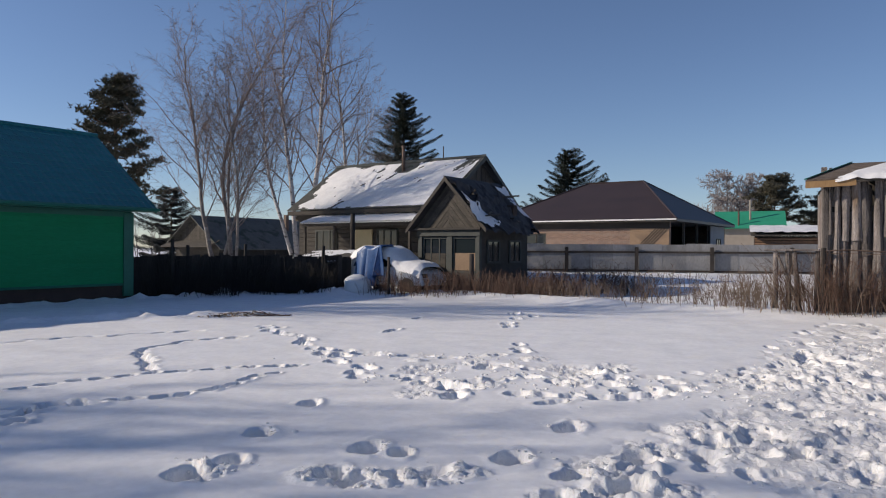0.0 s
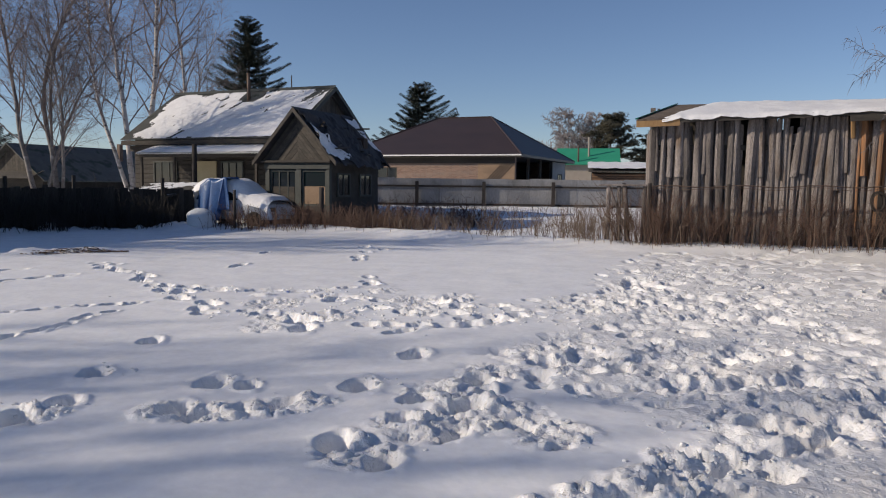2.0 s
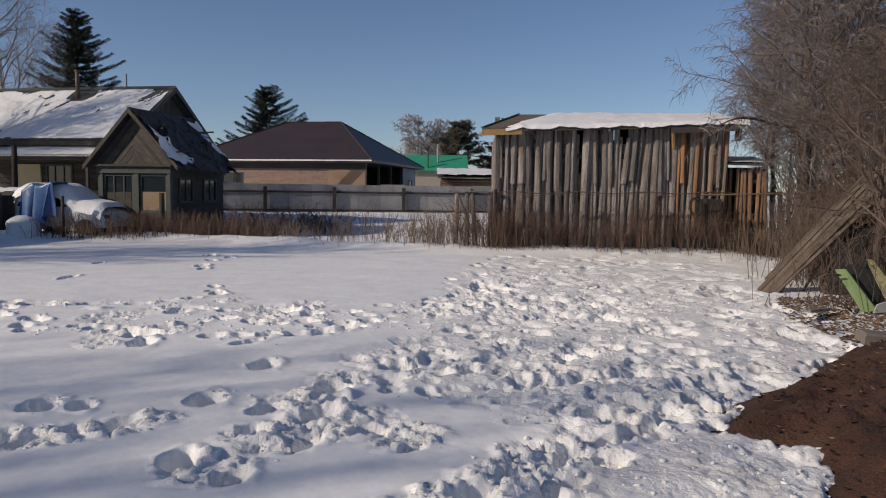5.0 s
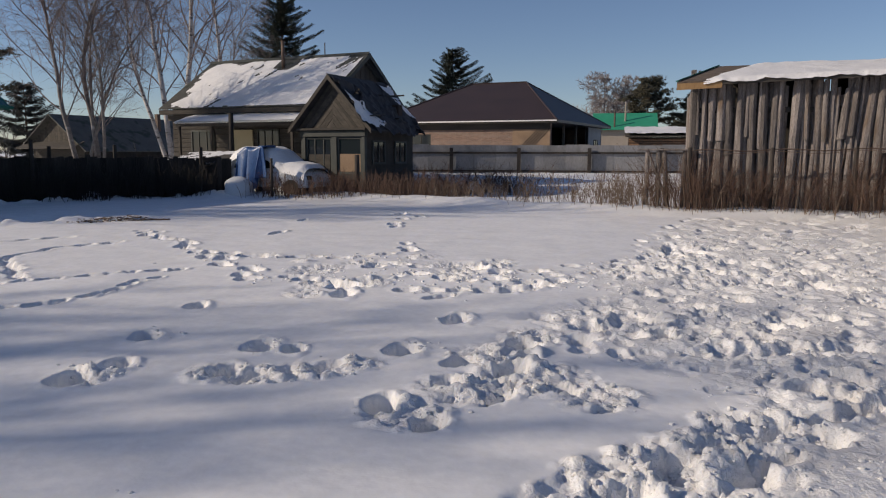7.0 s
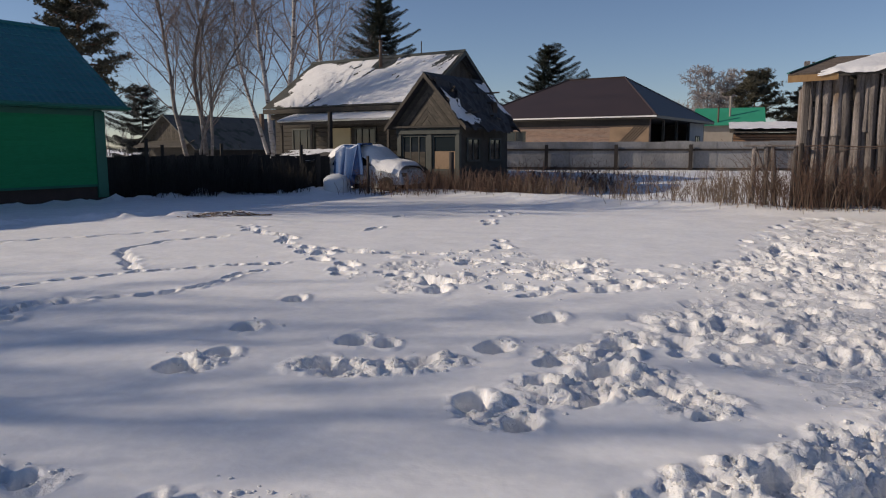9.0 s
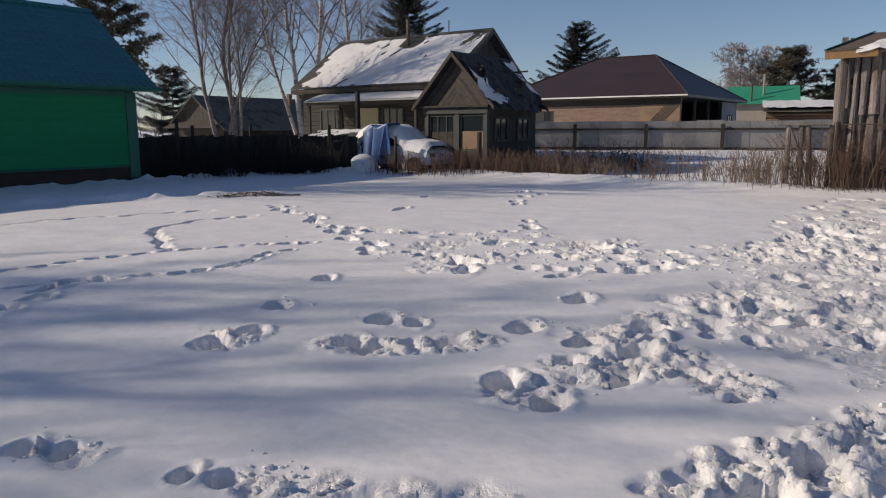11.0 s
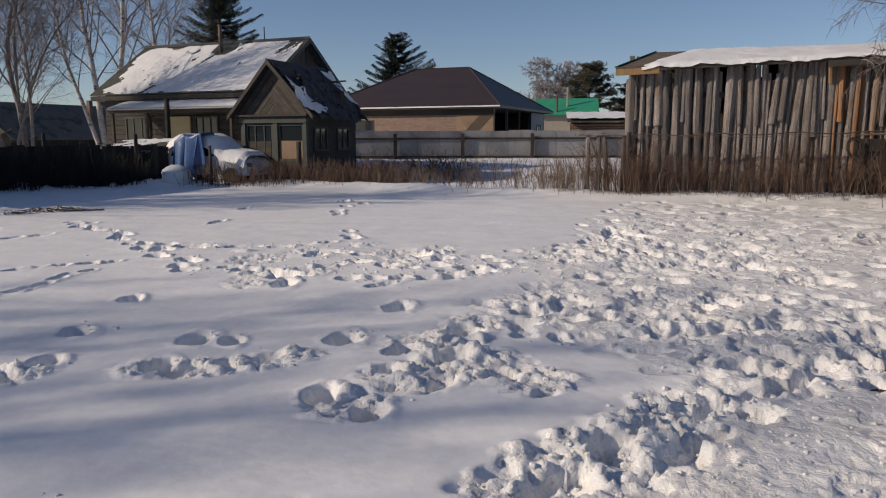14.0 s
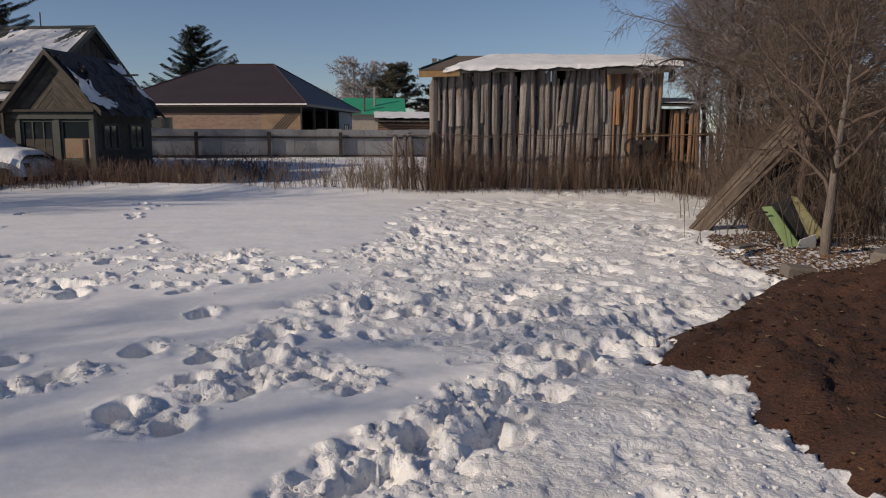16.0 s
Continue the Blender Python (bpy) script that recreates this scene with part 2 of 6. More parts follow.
CONCRETE = mat("concrete", (0.13, 0.11, 0.095), (0.20, 0.175, 0.155), 3, 40, 0.95, 0.5)
GREEN_FAR = mat("green_sheet_roof", (0.02, 0.24, 0.14), (0.03, 0.30, 0.18), 0.8, 12, 0.5, 0.1)


def brick_mat():
    m = mat("straw_coloured_brick", (0.36, 0.25, 0.17), (0.30, 0.20, 0.14), 1.5, 20, 0.9, 0.3)
    n, l = m.node_tree.nodes, m.node_tree.links
    br = n.new("ShaderNodeTexBrick")
    br.inputs["Color1"].default_value, br.inputs["Color2"].default_value = (0.28, 0.168, 0.122, 1), (0.17, 0.098, 0.074, 1)
    br.inputs["Mortar"].default_value = (0.26, 0.22, 0.19, 1)
    br.inputs["Scale"].default_value, br.inputs["Mortar Size"].default_value = 1.0, 0.012
    br.inputs["Brick Width"].default_value, br.inputs["Row Height"].default_value = 0.26, 0.077
    tc, mp = n.new("ShaderNodeTexCoord"), n.new("ShaderNodeMapping")
    mp.inputs["Rotation"].default_value = (radians(90), 0, 0)
    l.new(tc.outputs["Object"], mp.inputs["Vector"])
    l.new(mp.outputs[0], br.inputs["Vector"])
    for lk in list(l):
        if lk.to_node.type == "HUE_SAT" and lk.to_socket.name == "Color":
            l.new(br.outputs["Color"], lk.to_socket)
    return m


BRICK = brick_mat()


def glass_mat():
    m = bpy.data.materials.new("window_glass")
    m.use_nodes = True
    b = m.node_tree.nodes["Principled BSDF"]
    b.inputs["Base Color"].default_value = (0.02, 0.025, 0.03, 1)
    b.inputs["Roughness"].default_value, b.inputs["IOR"].default_value = 0.06, 1.5
    return m


GLASS = glass_mat()
CLEAR_GLASS = glass_mat()
CLEAR_GLASS.node_tree.nodes["Principled BSDF"].inputs["Base Color"].default_value = (0.9, 0.92, 0.92, 1)
CLEAR_GLASS.node_tree.nodes["Principled BSDF"].inputs["Transmission Weight"].default_value = 1.0
CLEAR_GLASS.node_tree.nodes["Principled BSDF"].inputs["IOR"].default_value = 1.12

# ---- builders ----
class Mesh:
    """Collects vertices and faces for one part."""

    def __init__(self):
        self.v, self.f = [], []

    def add(self, verts, faces):
        k = len(self.v)
        self.v += [tuple(p) for p in verts]
        self.f += [tuple(k + i for i in q) for q in faces]
        return self

    def box(self, x0, x1, y0, y1, z0, z1, m=None, chamfer=0.0):
        c = chamfer
        if c:
            vs = []
            for z, s in ((z0, c), (z0 + c, 0), (z1 - c, 0), (z1, c)):
                vs += [(x0 + s, y0 + s, z), (x1 - s, y0 + s, z), (x1 - s, y1 - s, z), (x0 + s, y1 - s, z)]
            fs = [(3, 2, 1, 0), (12, 13, 14, 15)]
            for r in range(3):
                for i in range(4):
                    j = (i + 1) % 4
                    fs.append((4 * r + i, 4 * r + j, 4 * r + 4 + j, 4 * r + 4 + i))
        else:
            vs = [(x, y, z) for z in (z0, z1) for x, y in ((x0, y0), (x1, y0), (x1, y1), (x0, y1))]
            fs = [(3, 2, 1, 0), (4, 5, 6, 7), (0, 1, 5, 4), (1, 2, 6, 5), (2, 3, 7, 6), (3, 0, 4, 7)]
        if m:
            vs = [m @ Vector(p) for p in vs]
        return self.add(vs, fs)

    def tube(self, pts, radii, n=5, cap=True):
        pts = [Vector(p) for p in pts]
        k, m = len(self.v), len(pts)
        side = None
        for i, p in enumerate(pts):
            d = (pts[min(i + 1, m - 1)] - pts[max(i - 1, 0)])
            d = d.normalized() if d.length > 1e-9 else Vector((0, 0, 1))
            if side is None:
                side = d.orthogonal().normalized()
            else:
                side = side - d * side.dot(d)
                side = side.normalized() if side.length > 1e-6 else d.orthogonal().normalized()
            o = d.cross(side)
            r = radii[i] if hasattr(radii, "__len__") else radii
            for j in range(n):
                a = 2 * math.pi * j / n
                q = p + (side * math.cos(a) + o * math.sin(a)) * r
                self.v.append((q.x, q.y, q.z))
        for i in range(m - 1):
            for j in range(n):
                a, b = k + i * n + j, k + i * n + (j + 1) % n
                self.f.append((a, b, b + n, a + n))
        if cap:
            self.f.append(tuple(k + j for j in reversed(range(n))))
            self.f.append(tuple(k + (m - 1) * n + j for j in range(n)))
        return self

    def slab(self, poly, off):
        """A flat polygon thickened by the vector off."""
        n = len(poly)
        off = Vector(off)
        vs = [Vector(p) for p in poly]
        vs += [p + off for p in vs]
        fs = [tuple(reversed(range(n))), tuple(range(n, 2 * n))]
        fs += [(i, (i + 1) % n, n + (i + 1) % n, n + i) for i in range(n)]
        return self.add(vs, fs)

    def waves(self, a, b, c, d, pitch, amp):
        """A corrugated sheet on the corners a b (foot) c d (head), waves running from foot to head, 8 mm thick."""
        a, b, c, d = (Vector(p) for p in (a, b, c, d))
        n = max(4, int((b - a).length / pitch * 6))
        up = (b - a).cross(d - a).normalized()
        vs, fs = [], []
        for i in range(n + 1):
            s = i / n
            h = up * (amp * math.sin(2 * math.pi * s * (b - a).length / pitch))
            lo, hi = a.lerp(b, s) + h, d.lerp(c, s) + h
            vs += [lo, hi, hi - up * 0.012, lo - up * 0.012]
        for i in range(n):
            k = 4 * i
            fs += [(k, k + 4, k + 5, k + 1), (k + 3, k + 2, k + 6, k + 7), (k, k + 3, k + 7, k + 4)]
        return self.add(vs, fs)

    def data(self, name, material, smooth=False):
        me = bpy.data.meshes.new(name)
        me.from_pydata(self.v, [], self.f)
        me.materials.append(material)
        if smooth:
            me.polygons.foreach_set("use_smooth", [True] * len(me.polygons))
        me.update()
        return me


def part(name, mesh, material, parent=None, label="", smooth=False):
    ob = new(name, mesh.data(name, material, smooth))
    if parent:
        ob.parent = parent
    return tagged(ob, label)


def thing(name, m, label, category, group="", kind=""):
    ob = new(name)
    ob.empty_display_size = 0.3
    ob.matrix_basis = m
    return tagged(ob, label, category, group, kind)


RNG = random.Random(7)


def uni(a, b):
    return RNG.uniform(a, b)


def lattice(x, y, seed):
    k = (x.astype(np.int64) * 374761393 + y.astype(np.int64) * 668265263 + seed * 974711) & 0x7FFFFFFF
    k = ((k ^ (k >> 13)) * 1274126177) & 0x7FFFFFFF
    return ((k ^ (k >> 16)) & 0xFFFF) / 65535.0


def vnoise(x, y, seed=0):
    xi, yi = np.floor(x), np.floor(y)
    fx, fy = x - xi, y - yi
    fx, fy = fx * fx * (3 - 2 * fx), fy * fy * (3 - 2 * fy)
    a, b = lattice(xi, yi, seed), lattice(xi + 1, yi, seed)
    c, d = lattice(xi, yi + 1, seed), lattice(xi + 1, yi + 1, seed)
    return (a + (b - a) * fx) * (1 - fy) + (c + (d - c) * fx) * fy


def fbm(x, y, seed=0, octaves=4):
    s, a, t = 0.0, 0.5, 0.0
    for i in range(octaves):
        s = s + a * vnoise(x * 2 ** i, y * 2 ** i, seed + i)
        t += a
        a *= 0.5
    return s / t


def lumps(x, y, seed=0):
    """Rounded clods: 1 at the middle of a clod, 0 at its rim."""
    xi, yi = np.floor(x), np.floor(y)
    best = np.full(np.shape(x), 9.0)
    for i in (-1, 0, 1):
        for j in (-1, 0, 1):
            px = xi + i + lattice(xi + i, yi + j, seed)
            py = yi + j + lattice(xi + i, yi + j, seed + 5)
            best = np.minimum(best, (x - px) ** 2 + (y - py) ** 2)
    return np.clip(1 - np.sqrt(best) * 1.25, 0, 1)


def clods(x, y, seed=0):
    """Broken plates: each cell at a level of its own, with crisp edges."""
    x, y = x + 0.35 * (vnoise(x * 2, y * 2, seed + 8) - 0.5), y + 0.35 * (vnoise(x * 2, y * 2, seed + 9) - 0.5)
    xi, yi = np.floor(x), np.floor(y)
    best, val = np.full(np.shape(x), 9.0), np.zeros(np.shape(x))
    for i in (-1, 0, 1):
        for j in (-1, 0, 1):
            px = xi + i + lattice(xi + i, yi + j, seed)
            py = yi + j + lattice(xi + i, yi + j, seed + 5)
            d = (x - px) ** 2 + (y - py) ** 2
            near = d < best
            tilt = (x - px) * (lattice(xi + i, yi + j, seed + 6) - 0.5) + (y - py) * (lattice(xi + i, yi + j, seed + 7) - 0.5)
            val = np.where(near, lattice(xi + i, yi + j, seed + 11) + 0.9 * tilt, val)
            best = np.minimum(best, d)
    return val


def step(a, b, x):
    t = np.clip((x - a) / (b - a), 0, 1)
    return t * t * (3 - 2 * t)


def edge_distance(x, y, poly):
    """Distance to a polygon's edge, positive inside."""
    inside = np.zeros(np.shape(x), bool)
    best = np.full(np.shape(x), 1e9)
    for (ax, ay), (bx, by) in zip(poly, poly[1:] + poly[:1]):
        dx, dy = bx - ax, by - ay
        t = np.clip(((x - ax) * dx + (y - ay) * dy) / (dx * dx + dy * dy), 0, 1)
        best = np.minimum(best, (x - ax - t * dx) ** 2 + (y - ay - t * dy) ** 2)
        cross = ((ay > y) != (by > y)) & (x < (bx - ax) * (y - ay) / (by - ay + 1e-12) + ax)
        inside ^= cross
    return np.where(inside, 1, -1) * np.sqrt(best)


def sheet(name, xs, ys, zz, material, keep=None, smooth=True):
    """A height field on the lines xs, ys."""
    nx, ny = len(xs), len(ys)
    me = bpy.data.meshes.new(name)
    co = np.empty((ny, nx, 3), np.float32)
    co[..., 0], co[..., 1], co[..., 2] = xs[None, :], ys[:, None], zz
    i = (np.arange(ny - 1)[:, None] * nx + np.arange(nx - 1)[None, :])
    if keep is not None:
        i = i[keep]
    i = i.ravel()
    q = np.stack([i, i + 1, i + nx + 1, i + nx], 1).astype(np.int32)
    me.vertices.add(nx * ny)
    me.vertices.foreach_set("co", co.ravel())
    me.loops.add(q.size)
    me.loops.foreach_set("vertex_index", q.ravel())
    me.polygons.add(len(q))
    me.polygons.foreach_set("loop_start", np.arange(0, q.size, 4, dtype=np.int32))
    me.polygons.foreach_set("use_smooth", np.full(len(q), smooth))
    me.materials.append(material)
    me.update(calc_edges=True)
    me.validate()
    return new(name, me)

# ---- ground ----
TRODDEN = [(0.9, 0.3), (1.0, 2.9), (1.8, 3.55), (2.4, 4.3), (1.9, 5.3), (1.9, 6.3), (2.9, 7.6), (3.1, 9.2), (4.4, 10.5), (6.3, 13.2), (8.6, 16.2),
           (11.5, 15.9), (14.5, 14.2), (13.5, 11.5), (11.0, 9.5), (9.0, 7.6), (8.0, 6.2), (7.2, 4.6), (4.5, 3.0), (3.4, 1.0), (3.2, 0.3)]
SOIL_EDGE = [(7.1, 5.3), (5.7, 4.6), (4.6, 4.25), (4.0, 3.8), (4.15, 3.3), (3.95, 2.9), (3.65, 2.6), (3.65, 2.3), (3.45, 2.1), (3.3, 1.7), (3.2, 0.8), (6.5, -0.5), (10.5, 3.2), (9.6, 5.2)]


def rise(x, y):
    """The lie of the land: level field, a low rise behind it."""
    d = np.hypot(x, y)
    return 0.42 * step(26, 40, d) * step(-14, 2, y)


def lines(lo, hi, fine_lo, fine_hi, s, grow, far):
    a = list(np.arange(fine_lo, fine_hi, s))
    w, p = s, a[-1]
    while p < hi:
        w = min(w * grow, far)
        p += w
        a.append(p)
    w, p = s, a[0]
    while p > lo:
        w = min(w * grow, far)
        p -= w
        a.insert(0, p)
    return np.array(a)


gx = np.concatenate([lines(-40, 42, -2.6, 5.6, 0.022, 1.015, 0.45)])
gx = np.concatenate([-np.geomspace(2500, 45, 14), gx, np.geomspace(46, 2500, 14)])
gy = lines(-12, 62, 2.0, 5.6, 0.020, 1.0080, 0.5)
gy = np.concatenate([-np.geomspace(2500, 15, 14), gy, np.geomspace(64, 3000, 14)])
GX, GY = np.meshgrid(gx, gy)
gz = rise(GX, GY) + 0.09 * (fbm(GX * 0.35, GY * 0.45, 3) - 0.5) + 0.035 * (fbm(GX * 0.9, GY * 2.2, 15) - 0.5) * step(7, 12, np.hypot(GX, GY)) + 0.02 * (fbm(GX * 1.5, GY * 1.5, 9) - 0.5)
# ploughed-up rim of snow before the old fence line and the green house
rim = [(-3.6, 25.6), (-3, 26.3), (1, 24.9), (6.3, 19.3), (9.2, 17.3), (14.7, 14.9)]
for (ax, ay), (bx, by) in zip(rim, rim[1:]):
    t = np.clip(((GX - ax) * (bx - ax) + (GY - ay) * (by - ay)) / ((bx - ax) ** 2 + (by - ay) ** 2), 0, 1)
    dd = np.hypot(GX - ax - t * (bx - ax), GY - ay - t * (by - ay))
    gz = np.maximum(gz, 0.16 * np.exp(-(dd / 0.9) ** 2) * (0.5 + fbm(GX * 0.9, GY * 0.9, 21)) + 0.03 * fbm(GX * 4, GY * 4, 22) * np.exp(-(dd / 0.8) ** 2))
# crumbled snow along the foot of the house and the board fence
for (ax, ay), (bx, by) in (((-17.0, 12.2), (-9.45, 22.6)), ((-9.45, 22.6), (-7.6, 25.0)), ((-7.6, 25.0), (-3.6, 25.7))):
    t = np.clip(((GX - ax) * (bx - ax) + (GY - ay) * (by - ay)) / ((bx - ax) ** 2 + (by - ay) ** 2), 0, 1)
    dd = np.hypot(GX - ax - t * (bx - ax), GY - ay - t * (by - ay))
    gz += np.exp(-(dd / 0.35) ** 2) * (0.16 * np.clip(clods(GX * 2.6, GY * 2.6, 25) - 0.35, 0, 1) + 0.05 * clods(GX * 5, GY * 5, 26))
# a second low ridge where the yard was cleared beside the house
for (ax, ay), (bx, by) in (((-13, 13.5), (-7.0, 16.6)), ((-7.0, 16.6), (-4.3, 17.6))):
    t = np.clip(((GX - ax) * (bx - ax) + (GY - ay) * (by - ay)) / ((bx - ax) ** 2 + (by - ay) ** 2), 0, 1)
    dd = np.hypot(GX - ax - t * (bx - ax), GY - ay - t * (by - ay))
    gz += 0.16 * np.exp(-(dd / 0.35) ** 2) * np.clip(fbm(GX * 1.6, GY * 1.6, 31) * 1.6 - 0.4 + 0.5 * (clods(GX * 3, GY * 3, 32) - 0.5), 0, 1.3)
ragged = 1.1 * (fbm(GX * 0.9, GY * 0.9, 41, 5) - 0.5)
tread = step(-0.15, 0.45, edge_distance(GX, GY, TRODDEN) + ragged)
nearness = step(17, 6, np.hypot(GX, GY))
rough = 0.25 + 0.75 * step(0.42, 0.62, fbm(GX * 0.8, GY * 0.8, 44))
# a flat, icy crust between the rut and the soil
crust = step(0.30, 0.75, 2.75 + 0.53 * (GX - 0.9) - GY) * step(4.3, 3.6, GX)
rough = rough * (1 - 0.45 * crust)
shards = 0.036 * (clods(GX * 4.5, GY * 5.2, 51) - 0.5) + 0.034 * (clods(GX * 8.5, GY * 9.5, 55) - 0.5)
shards = shards + nearness * (0.018 * (clods(GX * 17, GY * 17, 56) - 0.5) + 0.007 * (clods(GX * 31, GY * 31, 57) - 0.5))
hollows = -0.075 * step(0.57, 0.70, fbm(GX * 2.1, GY * 2.1, 58, 5)) + 0.05 * (fbm(GX * 1.1, GY * 1.1, 53, 6) - 0.5)
gz += tread * (rough * shards + (0.45 + 0.55 * rough) * hollows * (1 - 0.6 * crust) - 0.012)
gz += 0.16 * (fbm(GX * 0.7, GY * 0.9, 59, 5) - 0.5) * step(1.5, 3.5, GX) * step(24.5, 27.5, GY + 0.75 * (GX - 2)) * step(40, 37, GY)
broken = tread.copy()


def stamp(x, y, turn=0.0, a=0.15, b=0.10, depth=0.11, crumbs=0.03, seed=0):
    """Presses one footprint into the snow: a steep-walled pit with a broken rim."""
    i0, i1 = np.searchsorted(gx, (x - 3 * a, x + 3 * a))
    j0, j1 = np.searchsorted(gy, (y - 3 * a, y + 3 * a))
    if i1 - i0 < 2 or j1 - j0 < 2:
        return
    px, py = GX[j0:j1, i0:i1], GY[j0:j1, i0:i1]
    c, s = math.cos(turn), math.sin(turn)
    u, v = (px - x) * c + (py - y) * s, -(px - x) * s + (py - y) * c
    ease = 1 + 0.12 * step(-0.3 * a, 0.6 * a, px - x)
    q = np.hypot(u / (a * ease), v / b) + 0.50 * (fbm(px * 7, py * 7, seed, 4) - 0.5)
    pit = step(1.05, 0.82, q) * (0.85 + 0.15 * step(0.75, 0.2, q))
    gz[j0:j1, i0:i1] -= depth * pit * (0.75 + 0.5 * fbm(px * 9, py * 9, seed + 2, 3))
    kick = np.exp(-((q - 1.40) / 0.33) ** 2) * (0.15 + 0.85 * step(-0.1, 0.14, px - x))
    broken[j0:j1, i0:i1] = np.maximum(broken[j0:j1, i0:i1], 0.5 * step(1.7, 1.1, q))
    gz[j0:j1, i0:i1] += crumbs * kick * (0.1 + 1.3 * clods(px * 15, py * 15, seed + 3) * fbm(px * 5, py * 5, seed + 1))


def churn(x, y, r, seed, high=0.055):
    """A patch of broken, thrown-up snow."""
    i0, i1 = np.searchsorted(gx, (x - 2 * r, x + 2 * r))
    j0, j1 = np.searchsorted(gy, (y - 2 * r, y + 2 * r))
    px, py = GX[j0:j1, i0:i1], GY[j0:j1, i0:i1]
    w = step(1.15, 0.55, np.hypot(px - x, py - y) / r + 0.8 * (fbm(px * 3, py * 3, seed) - 0.5))
    broken[j0:j1, i0:i1] = np.maximum(broken[j0:j1, i0:i1], w)
    gz[j0:j1, i0:i1] += w * (high * 0.95 * (clods(px * 6.5, py * 6.5, seed) - 0.45) + high * 0.7 * (clods(px * 13, py * 13, seed + 1) - 0.4) + high * 0.22 * (clods(px * 27, py * 27, seed + 4) - 0.4) + 0.10 * (fbm(px * 3, py * 3, seed + 2) - 0.66))


def trail(pts, gap, jitter, a, b, depth, crumbs, seed):
    k = 0
    for (ax, ay), (bx, by) in zip(pts, pts[1:]):
        n = max(1, int(math.hypot(bx - ax, by - ay) / gap))
        for i in range(n):
            t = (i + uni(-0.25, 0.25)) / n
            k += 1
            stamp(ax + (bx - ax) * t + uni(-jitter, jitter), ay + (by - ay) * t + uni(-jitter, jitter),
                  math.atan2(by - ay, bx - ax) + uni(-0.3, 0.3), a * uni(0.8, 1.2), b * uni(0.8, 1.2), depth * uni(0.7, 1.15), crumbs, seed + k)


# lone footprints
for k, (x, y, turn, size) in enumerate([(-1.39, 7.61, 0.3, 1.0), (-1.60, 6.39, 0.9, 1.1), (-1.84, 5.22, 0.3, 1.05), (-1.60, 5.56, 0.5, 0.95), (-0.62, 5.92, -0.4, 1.2),
                                        (-0.33, 5.78, 0.2, 0.8), (0.53, 5.65, -0.1, 1.25), (0.11, 8.04, 0.0, 1.2), (1.14, 6.60, -0.4, 1.2), (1.55, 5.65, 0.2, 1.1), (0.27, 4.42, -0.5, 0.9),
                                        (0.52, 4.02, -0.6, 0.95), (-2.20, 3.42, 0.0, 0.62), (-1.97, 3.40, 0.1, 0.55), (-1.27, 3.12, 0.1, 0.55), (-1.08, 3.08, 0.0, 0.6), (0.95, 5.2, 0.3, 1.0)]):
    stamp(x, y, 0.4 * turn + 1.5, 0.155 * size, 0.115 * size, 0.22 if y > 3.6 else 0.10, 0.030, 100 + k)
for k, (x, y, r) in enumerate([(-0.90, 5.22, 0.26), (-0.55, 5.15, 0.28), (-0.15, 5.2, 0.26), (0.15, 5.25, 0.2), (-1.7, 5.3, 0.24), (0.42, 4.2, 0.3), (0.9, 4.6, 0.42), (1.35, 4.7, 0.45),
                               (1.2, 5.3, 0.42), (1.65, 4.3, 0.36), (-2.1, 3.38, 0.12), (-0.85, 3.0, 0.14), (1.7, 5.9, 0.4)]):
    churn(x, y, r, 200 + k)
for k, (x, y) in enumerate([(-0.80, 5.28), (-0.62, 5.12), (-0.35, 5.18), (-0.05, 5.3), (0.75, 4.75), (1.05, 4.45), (1.25, 4.95), (1.5, 4.5), (0.9, 5.15), (1.45, 5.25)]):
    stamp(x, y, uni(0, 3), 0.13, 0.10, 0.15, 0.03, 260 + k)
# a low broken band of crust close by
for k, (x, y) in enumerate([(-0.95, 3.05), (-0.6, 2.98), (-0.25, 2.92), (0.1, 2.88), (-1.85, 3.34)]):
    churn(x, y, 0.17, 280 + k, 0.022)
# narrow trails across the field
trail([(-5.3, 7.74), (-4.44, 8.8), (-3.8, 9.35), (-2.78, 9.75), (-1.75, 10.03)], 0.25, 0.04, 0.12, 0.08, 0.14, 0.025, 300)
trail([(-5.4, 6.3), (-3.72, 7.58), (-3.0, 7.8), (-2.55, 8.41), (-2.1, 9.6)], 0.25, 0.04, 0.115, 0.08, 0.14, 0.025, 400)
trail([(-3.9, 5.2), (-3.97, 6.9), (-3.75, 7.5), (-4.4, 7.3)], 0.21, 0.11, 0.15, 0.10, 0.15, 0.04, 500)
trail([(-3.8, 9.6), (-4.75, 11.5), (-4.39, 12.66), (-3.5, 13.2)], 0.22, 0.05, 0.15, 0.09, 0.10, 0.02, 560)
trail([(-7.7, 11.4), (-7.1, 12.66), (-5.8, 13.5), (-4.6, 14.2)], 0.25, 0.06, 0.17, 0.08, 0.10, 0.02, 620)
trail([(-3.6, 14.9), (-2.3, 12.4), (-1.7, 11.0), (-0.9, 9.2), (0.3, 9.0), (1.1, 9.1), (1.8, 8.5), (2.6, 8.2)], 0.26, 0.16, 0.17, 0.11, 0.10, 0.03, 700)
trail([(-1.8, 11.3), (-0.5, 11.0), (0.5, 10.9), (1.3, 11.3), (1.3, 12.6)], 0.33, 0.14, 0.17, 0.11, 0.11, 0.04, 760)
trail([(-0.1, 8.6), (0.7, 8.1), (1.3, 7.8), (2.0, 8.0), (3.0, 8.6)], 0.24, 0.2, 0.17, 0.12, 0.10, 0.03, 800)
